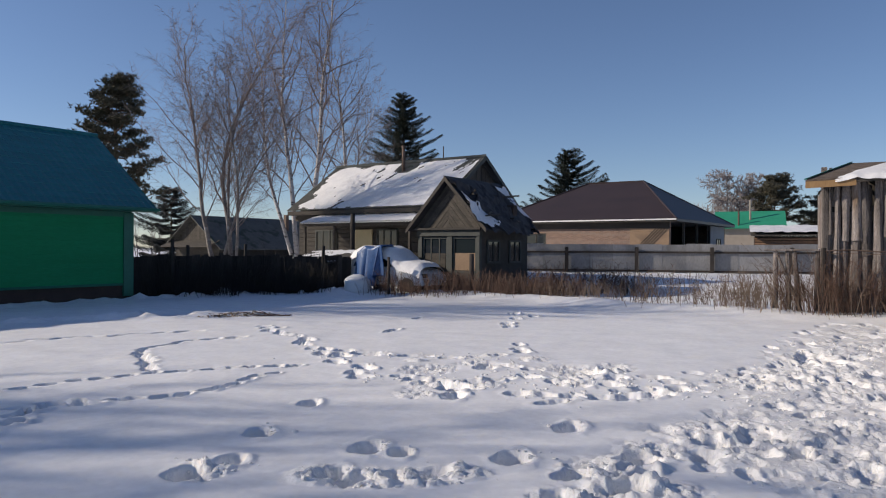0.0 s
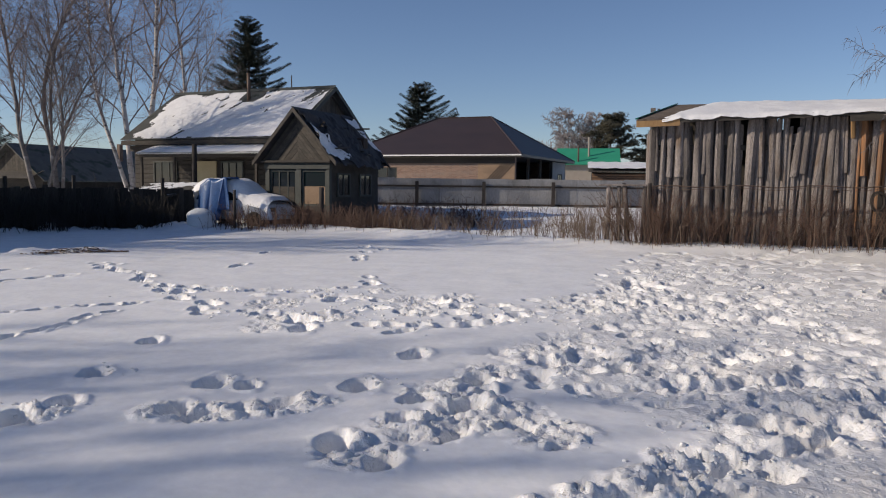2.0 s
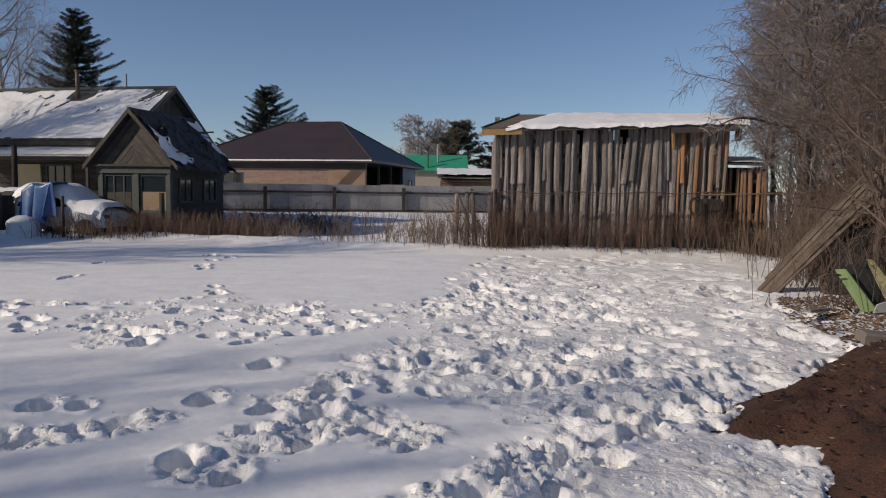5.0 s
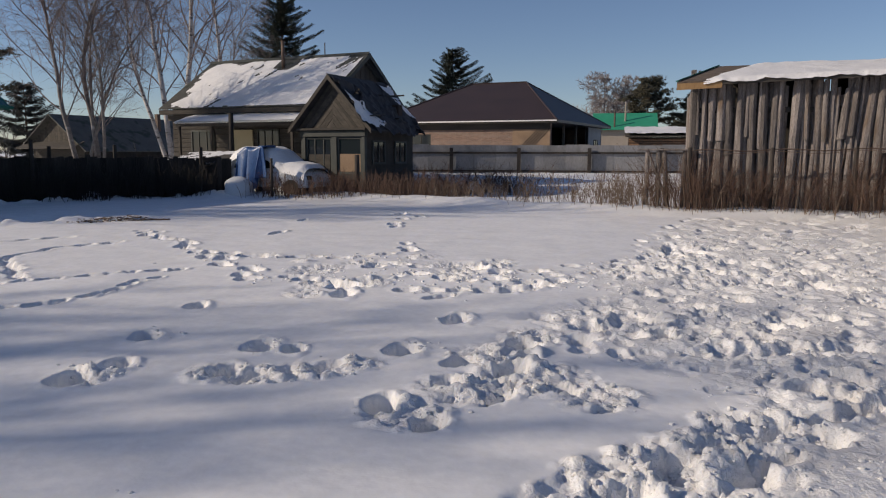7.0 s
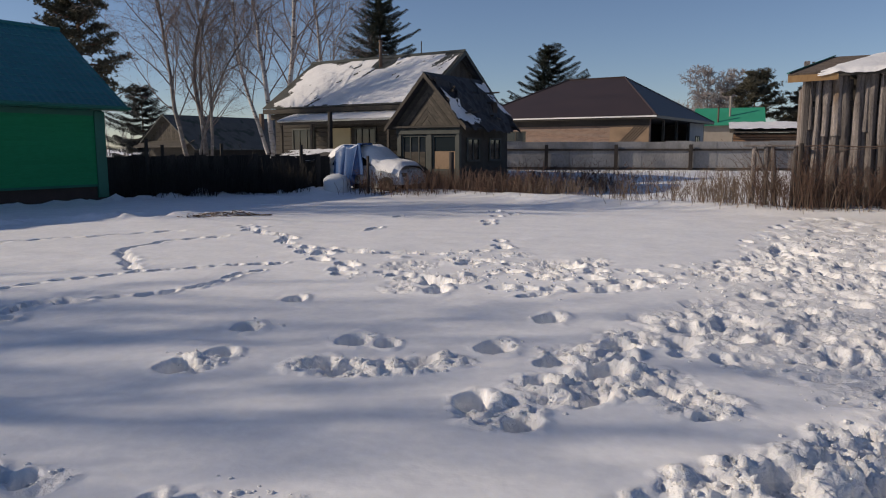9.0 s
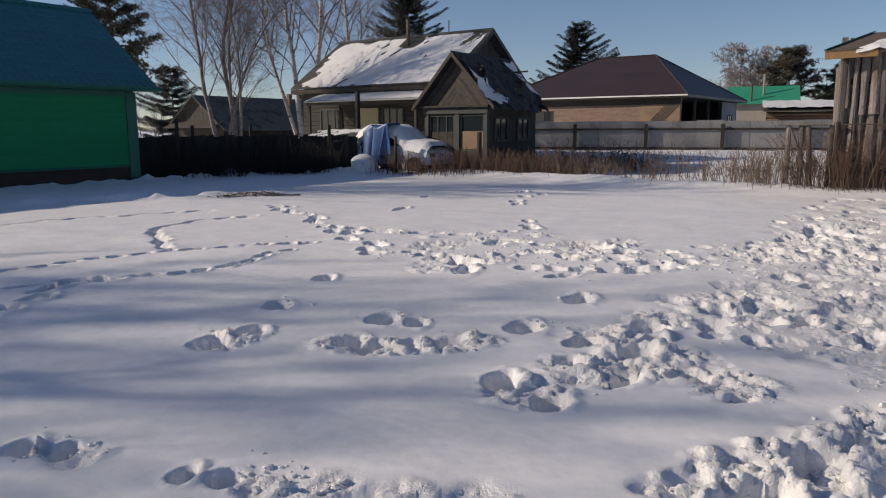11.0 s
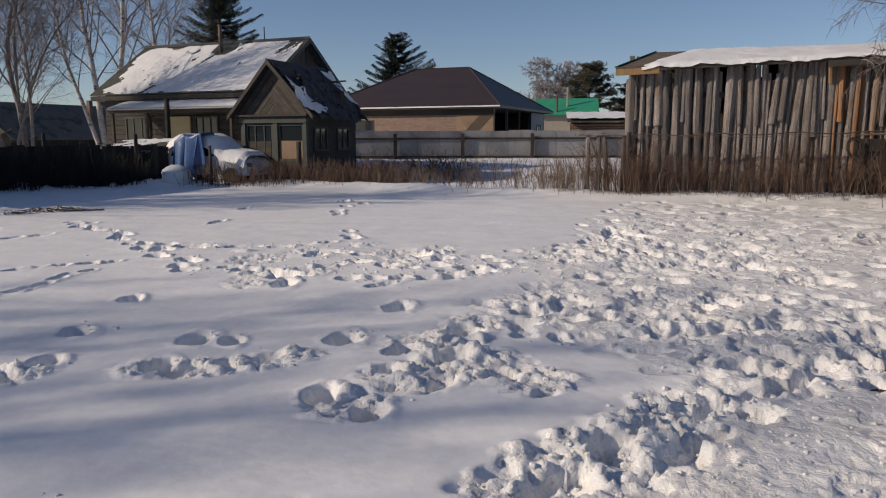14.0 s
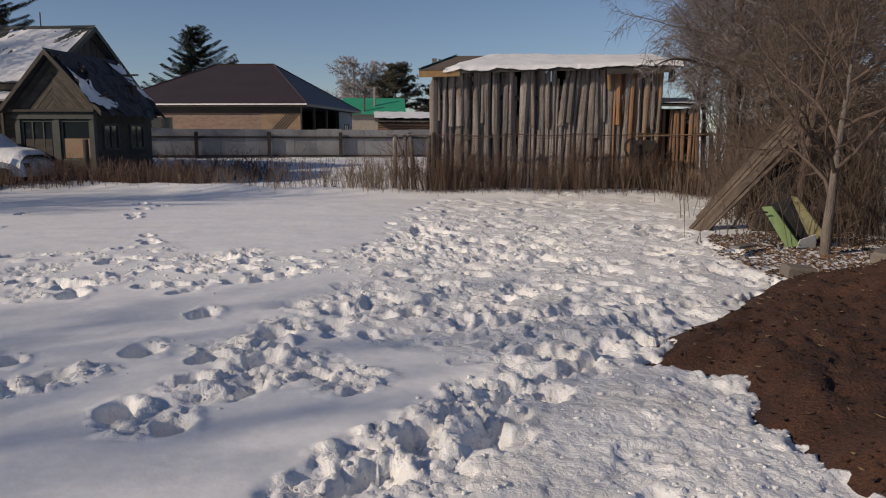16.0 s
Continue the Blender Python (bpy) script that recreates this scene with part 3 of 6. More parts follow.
trail([(0.4, 10.0), (1.5, 9.8), (2.4, 9.2), (3.2, 8.9)], 0.24, 0.2, 0.16, 0.11, 0.10, 0.03, 840)
trail([(1.3, 15.4), (2.0, 17.0), (2.1, 18.8)], 0.6, 0.3, 0.2, 0.12, 0.12, 0.04, 880)
trail([(-1.0, 14.6), (0.2, 16.5), (1.0, 18.0)], 1.4, 0.8, 0.22, 0.1, 0.12, 0.03, 900)
for k in range(13):
    x, y = uni(-1.2, 2.6), uni(8.0, 10.8)
    churn(x, y, uni(0.2, 0.4), 930 + k, 0.036)
# the trodden yard: hundreds of prints
count = 0
while count < 380:
    x, y = uni(0.9, 14.0), uni(0.6, 16.0)
    if edge_distance(np.array([x]), np.array([y]), TRODDEN)[0] > -0.15:
        if count % 4:
            stamp(x, y, uni(0, 3.1), uni(0.10, 0.17), uni(0.07, 0.11), uni(0.02, 0.055), 0.012, 1000 + count)
        else:
            stamp(x, y, uni(0, 3.1), uni(0.10, 0.15), uni(0.08, 0.11), uni(0.10, 0.17), 0.03, 1000 + count)
        count += 1
# a deep double rut trodden towards the soil
trail([(0.75, 2.62), (1.33, 3.05), (1.82, 3.36), (2.35, 3.60), (3.0, 3.80), (3.6, 4.05)], 0.21, 0.05, 0.13, 0.085, 0.13, 0.03, 1600)
trail([(0.95, 2.62), (1.45, 2.95), (1.95, 3.15), (2.5, 3.45)], 0.30, 0.06, 0.12, 0.085, 0.12, 0.03, 1650)
for k, (x, y) in enumerate([(1.0, 2.9), (1.3, 3.2), (1.6, 3.36), (1.95, 3.5), (2.3, 3.7), (1.62, 3.08), (2.15, 3.38), (2.6, 3.72)]):
    churn(x, y, 0.26, 1700 + k, 0.066)
soil_in = edge_distance(GX, GY, SOIL_EDGE)
gz -= 0.35 * step(-0.05, 0.10, soil_in + 0.75 * (fbm(GX * 2.2, GY * 2.2, 61, 5) - 0.5) + 0.10 * (lumps(GX * 7, GY * 7, 62) - 0.4))
gz -= 0.05 * step(0.9, 0.0, -soil_in) * step(0.3, 0.0, soil_in)
ground = sheet("ground", gx, gy, gz, FIELD_SNOW)
for key, values in (("broken", broken), ("soiled", tread * step(4.5, 0.2, -soil_in))):
    ground.data.attributes.new(key, "FLOAT", "POINT").data.foreach_set("value", values.astype(np.float32).ravel())
tagged(ground, "white trodden snow over a level yard with footprints", "snow", kind="structure")


def ground_z(x, y):
    i, j = np.searchsorted(gx, x), np.searchsorted(gy, y)
    return float(gz[min(j, len(gy) - 1), min(i, len(gx) - 1)])


def snow_lumps(name, spots, label, seed):
    """Loose broken lumps of snow, each a small crumpled piece."""
    m = Mesh()
    rng = random.Random(seed)
    for x, y, r in spots:
        z = ground_z(x, y) + r * 0.1
        spin = rng.uniform(0, 3)
        vs = []
        for level, wide in ((-0.7, 0.8), (0.15, 1.0), (0.55, 0.62)):
            for k in range(6):
                a = spin + k * math.pi / 3
                q = r * wide * rng.uniform(0.72, 1.28)
                vs.append((x + q * math.cos(a) * 1.2, y + q * math.sin(a), z + r * (level + rng.uniform(-0.16, 0.16))))
        vs.append((x, y, z + r * 0.62))
        fs = [(6 * b + k, 6 * b + (k + 1) % 6, 6 * b + 6 + (k + 1) % 6, 6 * b + 6 + k) for b in (0, 1) for k in range(6)]
        m.add(vs, fs + [(12 + k, 12 + (k + 1) % 6, 18) for k in range(6)])
    ob = part(name, m, LOOSE_SNOW, None, label)
    tagged(ob, "", "snow", "", "stuff")


lump_rng = random.Random(77)
spots = []
while len(spots) < 2600:
    x, y = lump_rng.uniform(0.6, 9.5), 2.0 + 11.0 * lump_rng.random() ** 1.6
    inside = edge_distance(np.array([x]), np.array([y]), TRODDEN)[0]
    if inside > -0.1 + 0.3 * lump_rng.random() and edge_distance(np.array([x]), np.array([y]), SOIL_EDGE)[0] < 0.15:
        spots.append((x, y, lump_rng.choice((0.004, 0.005, 0.006, 0.008, 0.013)) * lump_rng.uniform(0.7, 1.3) * (1 + 0.06 * y)))
snow_lumps("snow_crumbs", spots, "small broken lumps of snow on the trodden yard", 78)
spots = []
for x, y, r in ((-0.75, 5.2, 0.4), (-0.4, 5.15, 0.4), (0.0, 5.25, 0.35), (-1.7, 5.35, 0.35), (-1.55, 6.4, 0.25), (-0.5, 5.9, 0.3), (0.4, 4.3, 0.35), (0.9, 4.65, 0.45), (1.3, 4.6, 0.5), (1.2, 5.2, 0.4),
                (1.65, 4.25, 0.35), (1.0, 2.9, 0.25), (1.4, 3.15, 0.3), (1.85, 3.4, 0.3), (2.3, 3.6, 0.3), (2.7, 3.7, 0.3), (0.6, 5.7, 0.25), (1.1, 6.65, 0.25), (-2.05, 3.4, 0.25), (-1.0, 3.1, 0.3), (-0.7, 3.0, 0.2)):
    for _ in range(38):
        spots.append((lump_rng.gauss(x + 0.04, r * 0.42), lump_rng.gauss(y, r * 0.32), lump_rng.choice((0.004, 0.005, 0.007, 0.010, 0.018)) * lump_rng.uniform(0.7, 1.4)))
for x, y in ((-0.6, 9.4), (0.2, 9.0), (0.9, 9.3), (1.6, 8.7), (2.2, 8.6), (0.6, 10.6), (-1.5, 10.8), (1.2, 8.0), (2.6, 8.2)):
    for _ in range(24):
        spots.append((lump_rng.gauss(x, 0.45), lump_rng.gauss(y, 0.35), lump_rng.uniform(0.008, 0.022)))
snow_lumps("snow_crumbs", spots, "loose crumbs of snow thrown up round the footprints", 79)

# the heap of dug soil
sx, sy = np.arange(2.8, 11.0, 0.04), np.arange(-0.8, 6.0, 0.04)
SX, SY = np.meshgrid(sx, sy)
inn = edge_distance(SX, SY, SOIL_EDGE)
sz = -0.16 + 0.18 * step(-0.3, 0.3, inn) + 0.42 * step(0.2, 1.7, inn) * np.exp(-(((SX - 7.6) / 2.2) ** 2 + ((SY - 3.9) / 1.5) ** 2))
sz = sz + step(-0.1, 0.3, inn) * (0.24 * (fbm(SX * 1.3, SY * 1.3, 71, 6) - 0.5) + 0.05 * clods(SX * 5, SY * 5, 72) + 0.03 * clods(SX * 11, SY * 11, 74) + 0.03 * fbm(SX * 14, SY * 14, 73))
keep = (inn > -0.45)[:-1, :-1]
soil = tagged(sheet("soil_mound", sx, sy, sz, SOIL, keep), "mound of dark brown dug soil beside the snow", "soil")


def soil_z(x, y):
    return float(sz[min(np.searchsorted(sy, y), len(sy) - 1), min(np.searchsorted(sx, x), len(sx) - 1)])

# ---- houses ----
GRID = -34.5


def window(th, at, w, h, frame_mat, pane_mat, bars=2, deep=0.06, border=0.07):
    """A framed window in the plane that the pose at faces with its -y."""
    m = Mesh()
    m.box(-w / 2, -w / 2 + border, -deep, 0, 0, h, at, 0.006)
    m.box(w / 2 - border, w / 2, -deep, 0, 0, h, at, 0.006)
    m.box(-w / 2 + border, w / 2 - border, -deep, 0, h - border, h, at, 0.006)
    m.box(-w / 2 + border, w / 2 - border, -deep - 0.02, 0, 0, border, at, 0.006)
    for i in range(1, bars):
        c = -w / 2 + w * i / bars
        m.box(c - 0.02, c + 0.02, -deep + 0.01, 0, border, h - border, at)
    win = part("window", m, frame_mat, th, "painted window frame")
    part("pane", Mesh().box(-w / 2 + border, w / 2 - border, -0.02, -0.012, border, h - border, at), pane_mat, win, "dull window pane")
    return win


# the green house
gh = thing("green_house", pose(-9.76, 22.97, 0, 0, 0, 55.5), "bright green board house with a teal metal roof", "house")
# local x runs along the long wall (its end at 0), local y points into the house
LEN, WID = 13.0, 6.0
part("wall", Mesh().box(-LEN, -0.10, 0.022, 0.2, 0.46, 2.6), GREEN_WALL, gh)
z = 0.46
while z < 2.50:
    part("siding_board", Mesh().box(-LEN, -0.30, 0.0, 0.02, z, z + 0.1335, None, 0.0015), GREEN_WALL, gh)
    z += 0.134
part("wall", Mesh().slab([(0, 0, 0.46), (0, WID, 0.46), (0, WID, 2.70), (0, WID / 2, 5.0), (0, 0, 2.70)], (-0.15, 0, 0)), GREEN_WALL, gh)
part("wall", Mesh().box(-LEN, 0, WID - 0.2, WID, 0.46, 2.7), GREEN_WALL, gh)
part("frieze", Mesh().box(-LEN, -0.1, -0.02, 0.15, 2.56, 2.72), GREEN_TRIM, gh, "dark green frieze board")
part("corner_board", Mesh().box(-0.30, 0.03, -0.04, 0.1, 0.10, 2.7, None, 0.01), GREEN_TRIM, gh, "dark green corner boxing")
part("sill_board", Mesh().slab([(-LEN, -0.06, 0.43), (-0.3, -0.06, 0.43), (-0.3, 0.02, 0.50), (-LEN, 0.02, 0.50)], (0, 0, 0.02)), GREEN_TRIM, gh)
part("plinth", Mesh().box(-LEN, -0.1, 0.03, 0.3, -0.3, 0.45), BRICK_DARK, gh, "dark masonry plinth")
# pressed tile roof: courses with a small step
for side in (-1, 1):
    rows = 13
    for i in range(rows):
        a, b = i / rows, (i + 1) / rows
        ya, yb = 3.46 * (1 - a), 3.46 * (1 - b)
        za, zb = 2.84 + 2.59 * a, 2.84 + 2.59 * b
        y0, y1 = WID / 2 + side * ya, WID / 2 + side * yb
        n = 60
        vs, fs = [], []
        for k in range(n * 4 + 1):
            x = -LEN - 0.4 + (LEN + 0.95) * k / (n * 4)
            wv = 0.012 * math.sin(math.pi * 2 * k / 4.0)
            vs += [(x, y0, za + wv + 0.02), (x, y1, zb + wv), (x, y0, za - 0.01)]
        for k in range(n * 4):
            p = 3 * k
            fs += [(p, p + 3, p + 4, p + 1), (p + 2, p + 5, p + 3, p)]
        part("roof_course", Mesh().add(vs, fs), TEAL_ROOF, gh)
part("ridge_cap", Mesh().tube([(-LEN - 0.4, 3, 5.45), (0.57, 3, 5.45)], 0.07, 8), TEAL_ROOF, gh)
part("fascia", Mesh().box(-LEN - 0.4, 0.55, -0.47, -0.44, 2.72, 2.86), GREEN_TRIM, gh)
part("gutter", Mesh().tube([(-LEN - 0.4, -0.51, 2.80), (0.62, -0.51, 2.79)], 0.05, 8), GREEN_TRIM, gh)
part("soffit", Mesh().box(-LEN - 0.4, 0.55, -0.44, -0.02, 2.72, 2.75), GREEN_TRIM, gh)
for s in (-1, 1):
    part("barge_board", Mesh().slab([(0.52, 3 + s * 3.46, 2.70), (0.52, 3 + s * 3.46, 2.85), (0.52, 3, 5.42), (0.52, 3, 5.25)], (0.04, 0, 0)), GREEN_TRIM, gh)
gw = window(gh, pose(-4.93, -0.01, 0.98), 1.4, 1.42, WHITE_PAINT, CLEAR_GLASS, 1, 0.07, 0.10)
for ob in gw.children:
    ob.visible_shadow = False
part("curtain", Mesh().box(-5.5, -4.36, -0.011, -0.004, 1.08, 2.30), CURTAIN, gw, "brown drawn curtain")

# the old timber house
oh = thing("old_house", pose(1.85, 31.95, 0.15, 0, 0, GRID), "old dark timber house with a snowy slate roof", "house")
RZ, EZ, HALF, RL = 5.53, 3.20, 3.41, 8.74
part("roof", Mesh().waves((-RL, -HALF, EZ), (0, -HALF, EZ), (0, 0, RZ), (-RL, 0, RZ), 0.15, 0.022), SLATE, oh, "grey corrugated slate roof", True)
part("roof", Mesh().waves((0, HALF, EZ), (-RL, HALF, EZ), (-RL, 0, RZ), (0, 0, RZ), 0.15, 0.022), SLATE, oh, "grey corrugated slate roof", True)
part("ridge_cap", Mesh().slab([(-RL, -0.16, RZ - 0.06), (0.03, -0.16, RZ - 0.06), (0.03, 0, RZ + 0.06), (-RL, 0, RZ + 0.06)], (0, 0.02, 0.02)), BLUE_GREEN_FRAME, oh, "green tin ridge")
z = 0.0
while z < 3.0:
    part("log", Mesh().box(-RL + 0.4, -0.4, -3.0, -2.82, z, z + 0.192, None, 0.02), OLD_WOOD_H, oh)
    z += 0.195
part("wall", Mesh().box(-0.55, -0.4, -2.82, 3.0, 0, 3.1), OLD_WOOD_H, oh)
part("wall", Mesh().box(-RL + 0.4, -RL + 0.55, -2.82, 3.0, 0, 3.1), OLD_WOOD_H, oh)
part("wall", Mesh().box(-RL + 0.55, -0.55, 2.8, 3.0, 0, 3.1), OLD_WOOD_H, oh)
for gxx in (-0.40, -RL + 0.45):
    k = 0
    yy = -3.0
    while yy < 2.95:
        top = RZ - 0.08 - (RZ - EZ) / HALF * max(abs(yy), abs(yy + 0.19))
        part("gable_board", Mesh().box(gxx, gxx + 0.025 + 0.012 * (k % 2), yy, yy + 0.185, 2.9, max(top, 2.95)), OLD_WOOD, oh)
        yy += 0.19
        k += 1
for s in (-1, 1):
    part("barge_board", Mesh().slab([(0.0, s * HALF, EZ - 0.16), (0.0, s * HALF, EZ + 0.02), (0.0, 0, RZ + 0.02), (0.0, 0, RZ - 0.17)], (0.035, 0, 0)), BLUE_GREEN_FRAME, oh, "faded green barge board")
part("eaves_board", Mesh().box(-RL, 0, -HALF + 0.05, -HALF + 0.08, EZ - 0.22, EZ - 0.03), OLD_WOOD_H, oh)
part("soffit", Mesh().box(-RL, 0, -HALF + 0.08, -3.0, EZ - 0.22, EZ - 0.19), OLD_WOOD_H, oh)
part("frieze", Mesh().box(-RL + 0.2, -0.4, -3.06, -3.0, 2.72, 2.97), GABLE_WOOD, oh, "brown frieze board")
part("lean_to_roof", Mesh().waves((-6.9, -4.35, 2.56), (0.3, -4.35, 2.56), (0.3, -3.02, 2.95), (-6.9, -3.02, 2.95), 0.15, 0.025), WHITE_PAINT, oh, "pale corrugated lean-to roof", True)
for px in (-6.8, -5.05, -1.0):
    part("lean_to_post", Mesh().box(px - 0.05, px + 0.05, -4.2, -4.1, -0.2, 2.52), OLD_WOOD, oh)
part("lean_to_beam", Mesh().box(-6.9, 0.3, -4.22, -4.08, 2.42, 2.53), OLD_WOOD_H, oh)
part("door", Mesh().box(-4.86, -3.86, -3.06, -3.0, 0.4, 2.29, None, 0.01), PLASTER_YELLOW, oh, "pale yellow board over an opening")
window(oh, pose(-3.05, -3.0, 1.2), 1.15, 1.1, BLUE_GREEN_FRAME, GLASS, 3)
window(oh, pose(-6.6, -3.0, 1.2), 1.3, 1.1, BLUE_GREEN_FRAME, GLASS, 3)
part("stove_pipe", Mesh().tube([(-3.95, -0.75, RZ - 0.6), (-3.95, -0.75, RZ + 0.62)], 0.075, 10), STEEL, oh, "rusty stove pipe", True)
part("pipe_cowl", Mesh().tube([(-3.95, -0.75, RZ + 0.6), (-3.95, -0.75, RZ + 0.66)], [0.1, 0.085], 10), STEEL, oh)


def roof_cover(name, m, x0, x1, d0, d1, z_of, hole, seed, thick, label, group=""):
    """Snow lying on a slope; x along the eave, d up the slope in plan."""
    xs, ds = np.linspace(x0, x1, int((x1 - x0) / 0.07)), np.linspace(d0, d1, int((d1 - d0) / 0.07))
    X, D = np.meshgrid(xs, ds)
    # On the slate roof, slanting holes shape branch shadows as well as bare patches.
    t = hole(X, D) + 0.55 * (fbm(X * 0.9, D * 1.3, seed, 5) - 0.5) + 0.55 * (fbm(X * 4.5 - D * 3.0, D * 1.6, seed + 7, 4) - 0.5)
    zz = z_of(D) + np.clip(t, -0.1, 1) ** 1 * thick + 0.03 * (fbm(X * 5, D * 5, seed + 3) - 0.5)
    ob = sheet(name, xs, ds, zz, ROOF_SNOW, (t > -0.03)[:-1, :-1])
    ob.matrix_basis = m
    return tagged(ob, label, "snow", group)


slope = (RZ - EZ) / HALF
roof_cover("roof_snow", oh.matrix_basis, -RL + 0.15, -0.12, -HALF + 0.02, -0.12, lambda D: RZ + slope * D + 0.03,
           lambda X, D: 0.15 - 0.28 * step(-0.5, 0.0, D) - 0.12 * step(-7.2, -8.6, X) - 0.10 * step(-3.25, -3.4, D) - 0.4 * step(-8.0, -8.8, X) - 0.9 * step(0.75, 0.2, np.hypot((X + 3.95) / 1.0, (D + 0.55) / 0.7)), 81, 0.07,
           "thin patchy snow on the old slate roof, branch shadows shaped as gaps")
roof_cover("lean_to_snow", oh.matrix_basis, -6.9, 0.25, -4.36, -3.05, lambda D: 2.57 + 0.293 * (D + 4.35) + 0.02, lambda X, D: 0.35 + 0 * X, 85, 0.07, "thin snow on the lean-to roof")

# the porch built against its gable end
po = thing("porch", pose(1.85, 31.95, 0.15, 0, 0, GRID), "weathered boarded porch with a torn gable roof", "porch")
part("wall", Mesh().box(0.43, 3.09, -5.5, -5.4, -0.1, 0.62), OLD_WOOD_H, po)
for x0, x1 in ((0.43, 0.60), (1.74, 1.94), (2.98, 3.10)):
    part("post", Mesh().box(x0, x1, -5.53, -5.38, -0.1, 2.06, None, 0.01), BLUE_GREEN_FRAME, po, "faded blue-green post")
part("lintel", Mesh().box(0.40, 3.13, -5.56, -5.36, 1.92, 2.14, None, 0.01), BLUE_GREEN_FRAME, po)
part("lintel", Mesh().box(0.32, 3.20, -5.66, -5.36, 2.14, 2.22, None, 0.01), OLD_WOOD_H, po)
window(po, pose(1.17, -5.42, 0.62), 1.12, 1.28, BLUE_GREEN_FRAME, GLASS, 3)
window(po, pose(2.46, -5.42, 0.62), 1.02, 1.28, BLUE_GREEN_FRAME, GLASS, 1)
part("infill_board", Mesh().box(2.02, 2.92, -5.46, -5.44, 0.70, 1.32), TAN_BOARD, po, "tan fibreboard in the lower pane")
part("infill_board", Mesh().box(0.72, 1.62, -5.46, -5.44, 0.70, 1.30), GABLE_WOOD, po, "brown board in the lower pane")
part("wall", Mesh().box(3.0, 3.09, -5.38, -1.95, -0.1, 2.1), OLD_WOOD_H, po)
part("wall", Mesh().box(0.43, 0.52, -5.38, -1.95, -0.1, 2.1), OLD_WOOD_H, po)
for k, yy in enumerate((-4.6, -3.0)):
    window(po, pose(3.09, yy, 0.95, 0, 0, 90), 0.9, 0.85, BLUE_GREEN_FRAME, GLASS, 2)
PX, PZ, PE = 1.78, 3.95, 2.16
pitch = (PZ - PE) / 1.60
for sd in (-1, 1):
    # herringbone boards, each laid along the roof's slope
    for k in range(11):
        za, zb = PZ - 0.06 - k * 0.165, PZ - 0.06 - (k + 1) * 0.165 + 0.008
        zb = max(zb, PE)
        if za > PE + 0.03:
            part("gable_board", Mesh().slab([(PX, -5.46, za), (PX + sd * (za - PE) / pitch, -5.46, PE), (PX + sd * (zb - PE) / pitch, -5.46, PE), (PX, -5.46, zb)], (0, -0.02 - 0.008 * (k % 2), 0)), GABLE_WOOD, po)
for s in (-1, 1):
    part("roof", Mesh().slab([(PX + s * 1.72, -5.75, PE - 0.05), (PX + s * 1.72, -1.8, PE - 0.05), (PX, -1.8, PZ + 0.06), (PX, -5.75, PZ + 0.06)], (0, 0, 0.045)), TAR, po, "black torn roofing felt")
    part("barge_board", Mesh().slab([(PX + s * 1.74, -5.79, PE - 0.14), (PX + s * 1.74, -5.79, PE + 0.02), (PX, -5.79, PZ + 0.11), (PX, -5.79, PZ - 0.06)], (0, 0.035, 0)), OLD_WOOD, po)
# torn, crumpled felt lying on its right slope
pslope = (PZ - PE + 0.11) / 1.72
fa, fy = np.linspace(0.02, 1.95, 70), np.linspace(-5.95, -1.9, 110)
FA, FY = np.meshgrid(fa, fy)
fold = np.abs(fbm(FA * 1.5 + FY * 0.8, FY * 1.1 - FA, 131, 4) - 0.5) * 2
crease = 0.34 * step(0.25, 0.0, fold) * fbm(FA * 1.2, FY * 1.2, 132) + 0.16 * (fbm(FA * 3, FY * 3, 133) - 0.4)
fz = PZ + 0.15 - pslope * FA + crease * step(0.0, 0.4, FA) + 0.10 * step(1.5, 1.95, FA) * fbm(FY * 3, FA, 134)
torn = fbm(FA * 1.4, FY * 1.4, 135, 5) - 0.12 * step(1.4, 1.95, FA) - 0.16 * step(-5.6, -5.95, FY)
felt = sheet("loose_felt", fa + PX, fy, fz, TAR, (torn > 0.36)[:-1, :-1], False)
felt.parent = po
md = felt.modifiers.new("thick", "SOLIDIFY")
md.thickness = 0.02
for k in range(9):
    a, b = uni(0.2, 1.7), uni(-5.6, -2.2)
    lath = part("lath", Mesh().box(-0.03, 0.03, -uni(0.3, 0.7), uni(0.3, 0.7), 0, 0.025), OLD_WOOD, po)
    lath.matrix_basis = pose(PX + a, b, PZ + 0.30 - pslope * a, uni(-10, 10), math.degrees(math.atan(pslope)) + uni(-12, 6), uni(-60, 60))
part("brick_stub", Mesh().box(2.75, 3.05, -3.0, -2.7, 2.3, 3.15, None, 0.02), BRICK_DARK, po, "crumbling brick stub")
lie = fbm(FA * 1.1 - FY * 0.9, FY * 0.7, 136, 5) - 0.16 * step(0.35, 0.1, FA) - 0.12 * step(1.5, 1.9, FA) + 0.22 * step(-4.5, -3.2, FY) - 0.12
left_over = sheet("roof_snow", fa + PX, fy, fz + 0.03 + 0.25 * np.clip(lie - 0.55, 0, 0.4), ROOF_SNOW, ((lie > 0.545) & (torn > 0.33))[:-1, :-1])
left_over.matrix_basis = po.matrix_basis
tagged(left_over, "streaks of snow left on the torn porch roof", "snow")

# the brown-roofed brick house
bh = thing("brick_house", pose(14.58, 45.74, 0.40, 0, 0, GRID), "pale brick house with a dark brown hipped metal roof", "house")
BE, BR = 3.15, 6.3
c = [(-13.9, 0), (0, 0), (0, 15.2), (-13.9, 15.2)]
ra, rb = (-9.1, 7.6, BR), (-4.76, 7.6, BR)
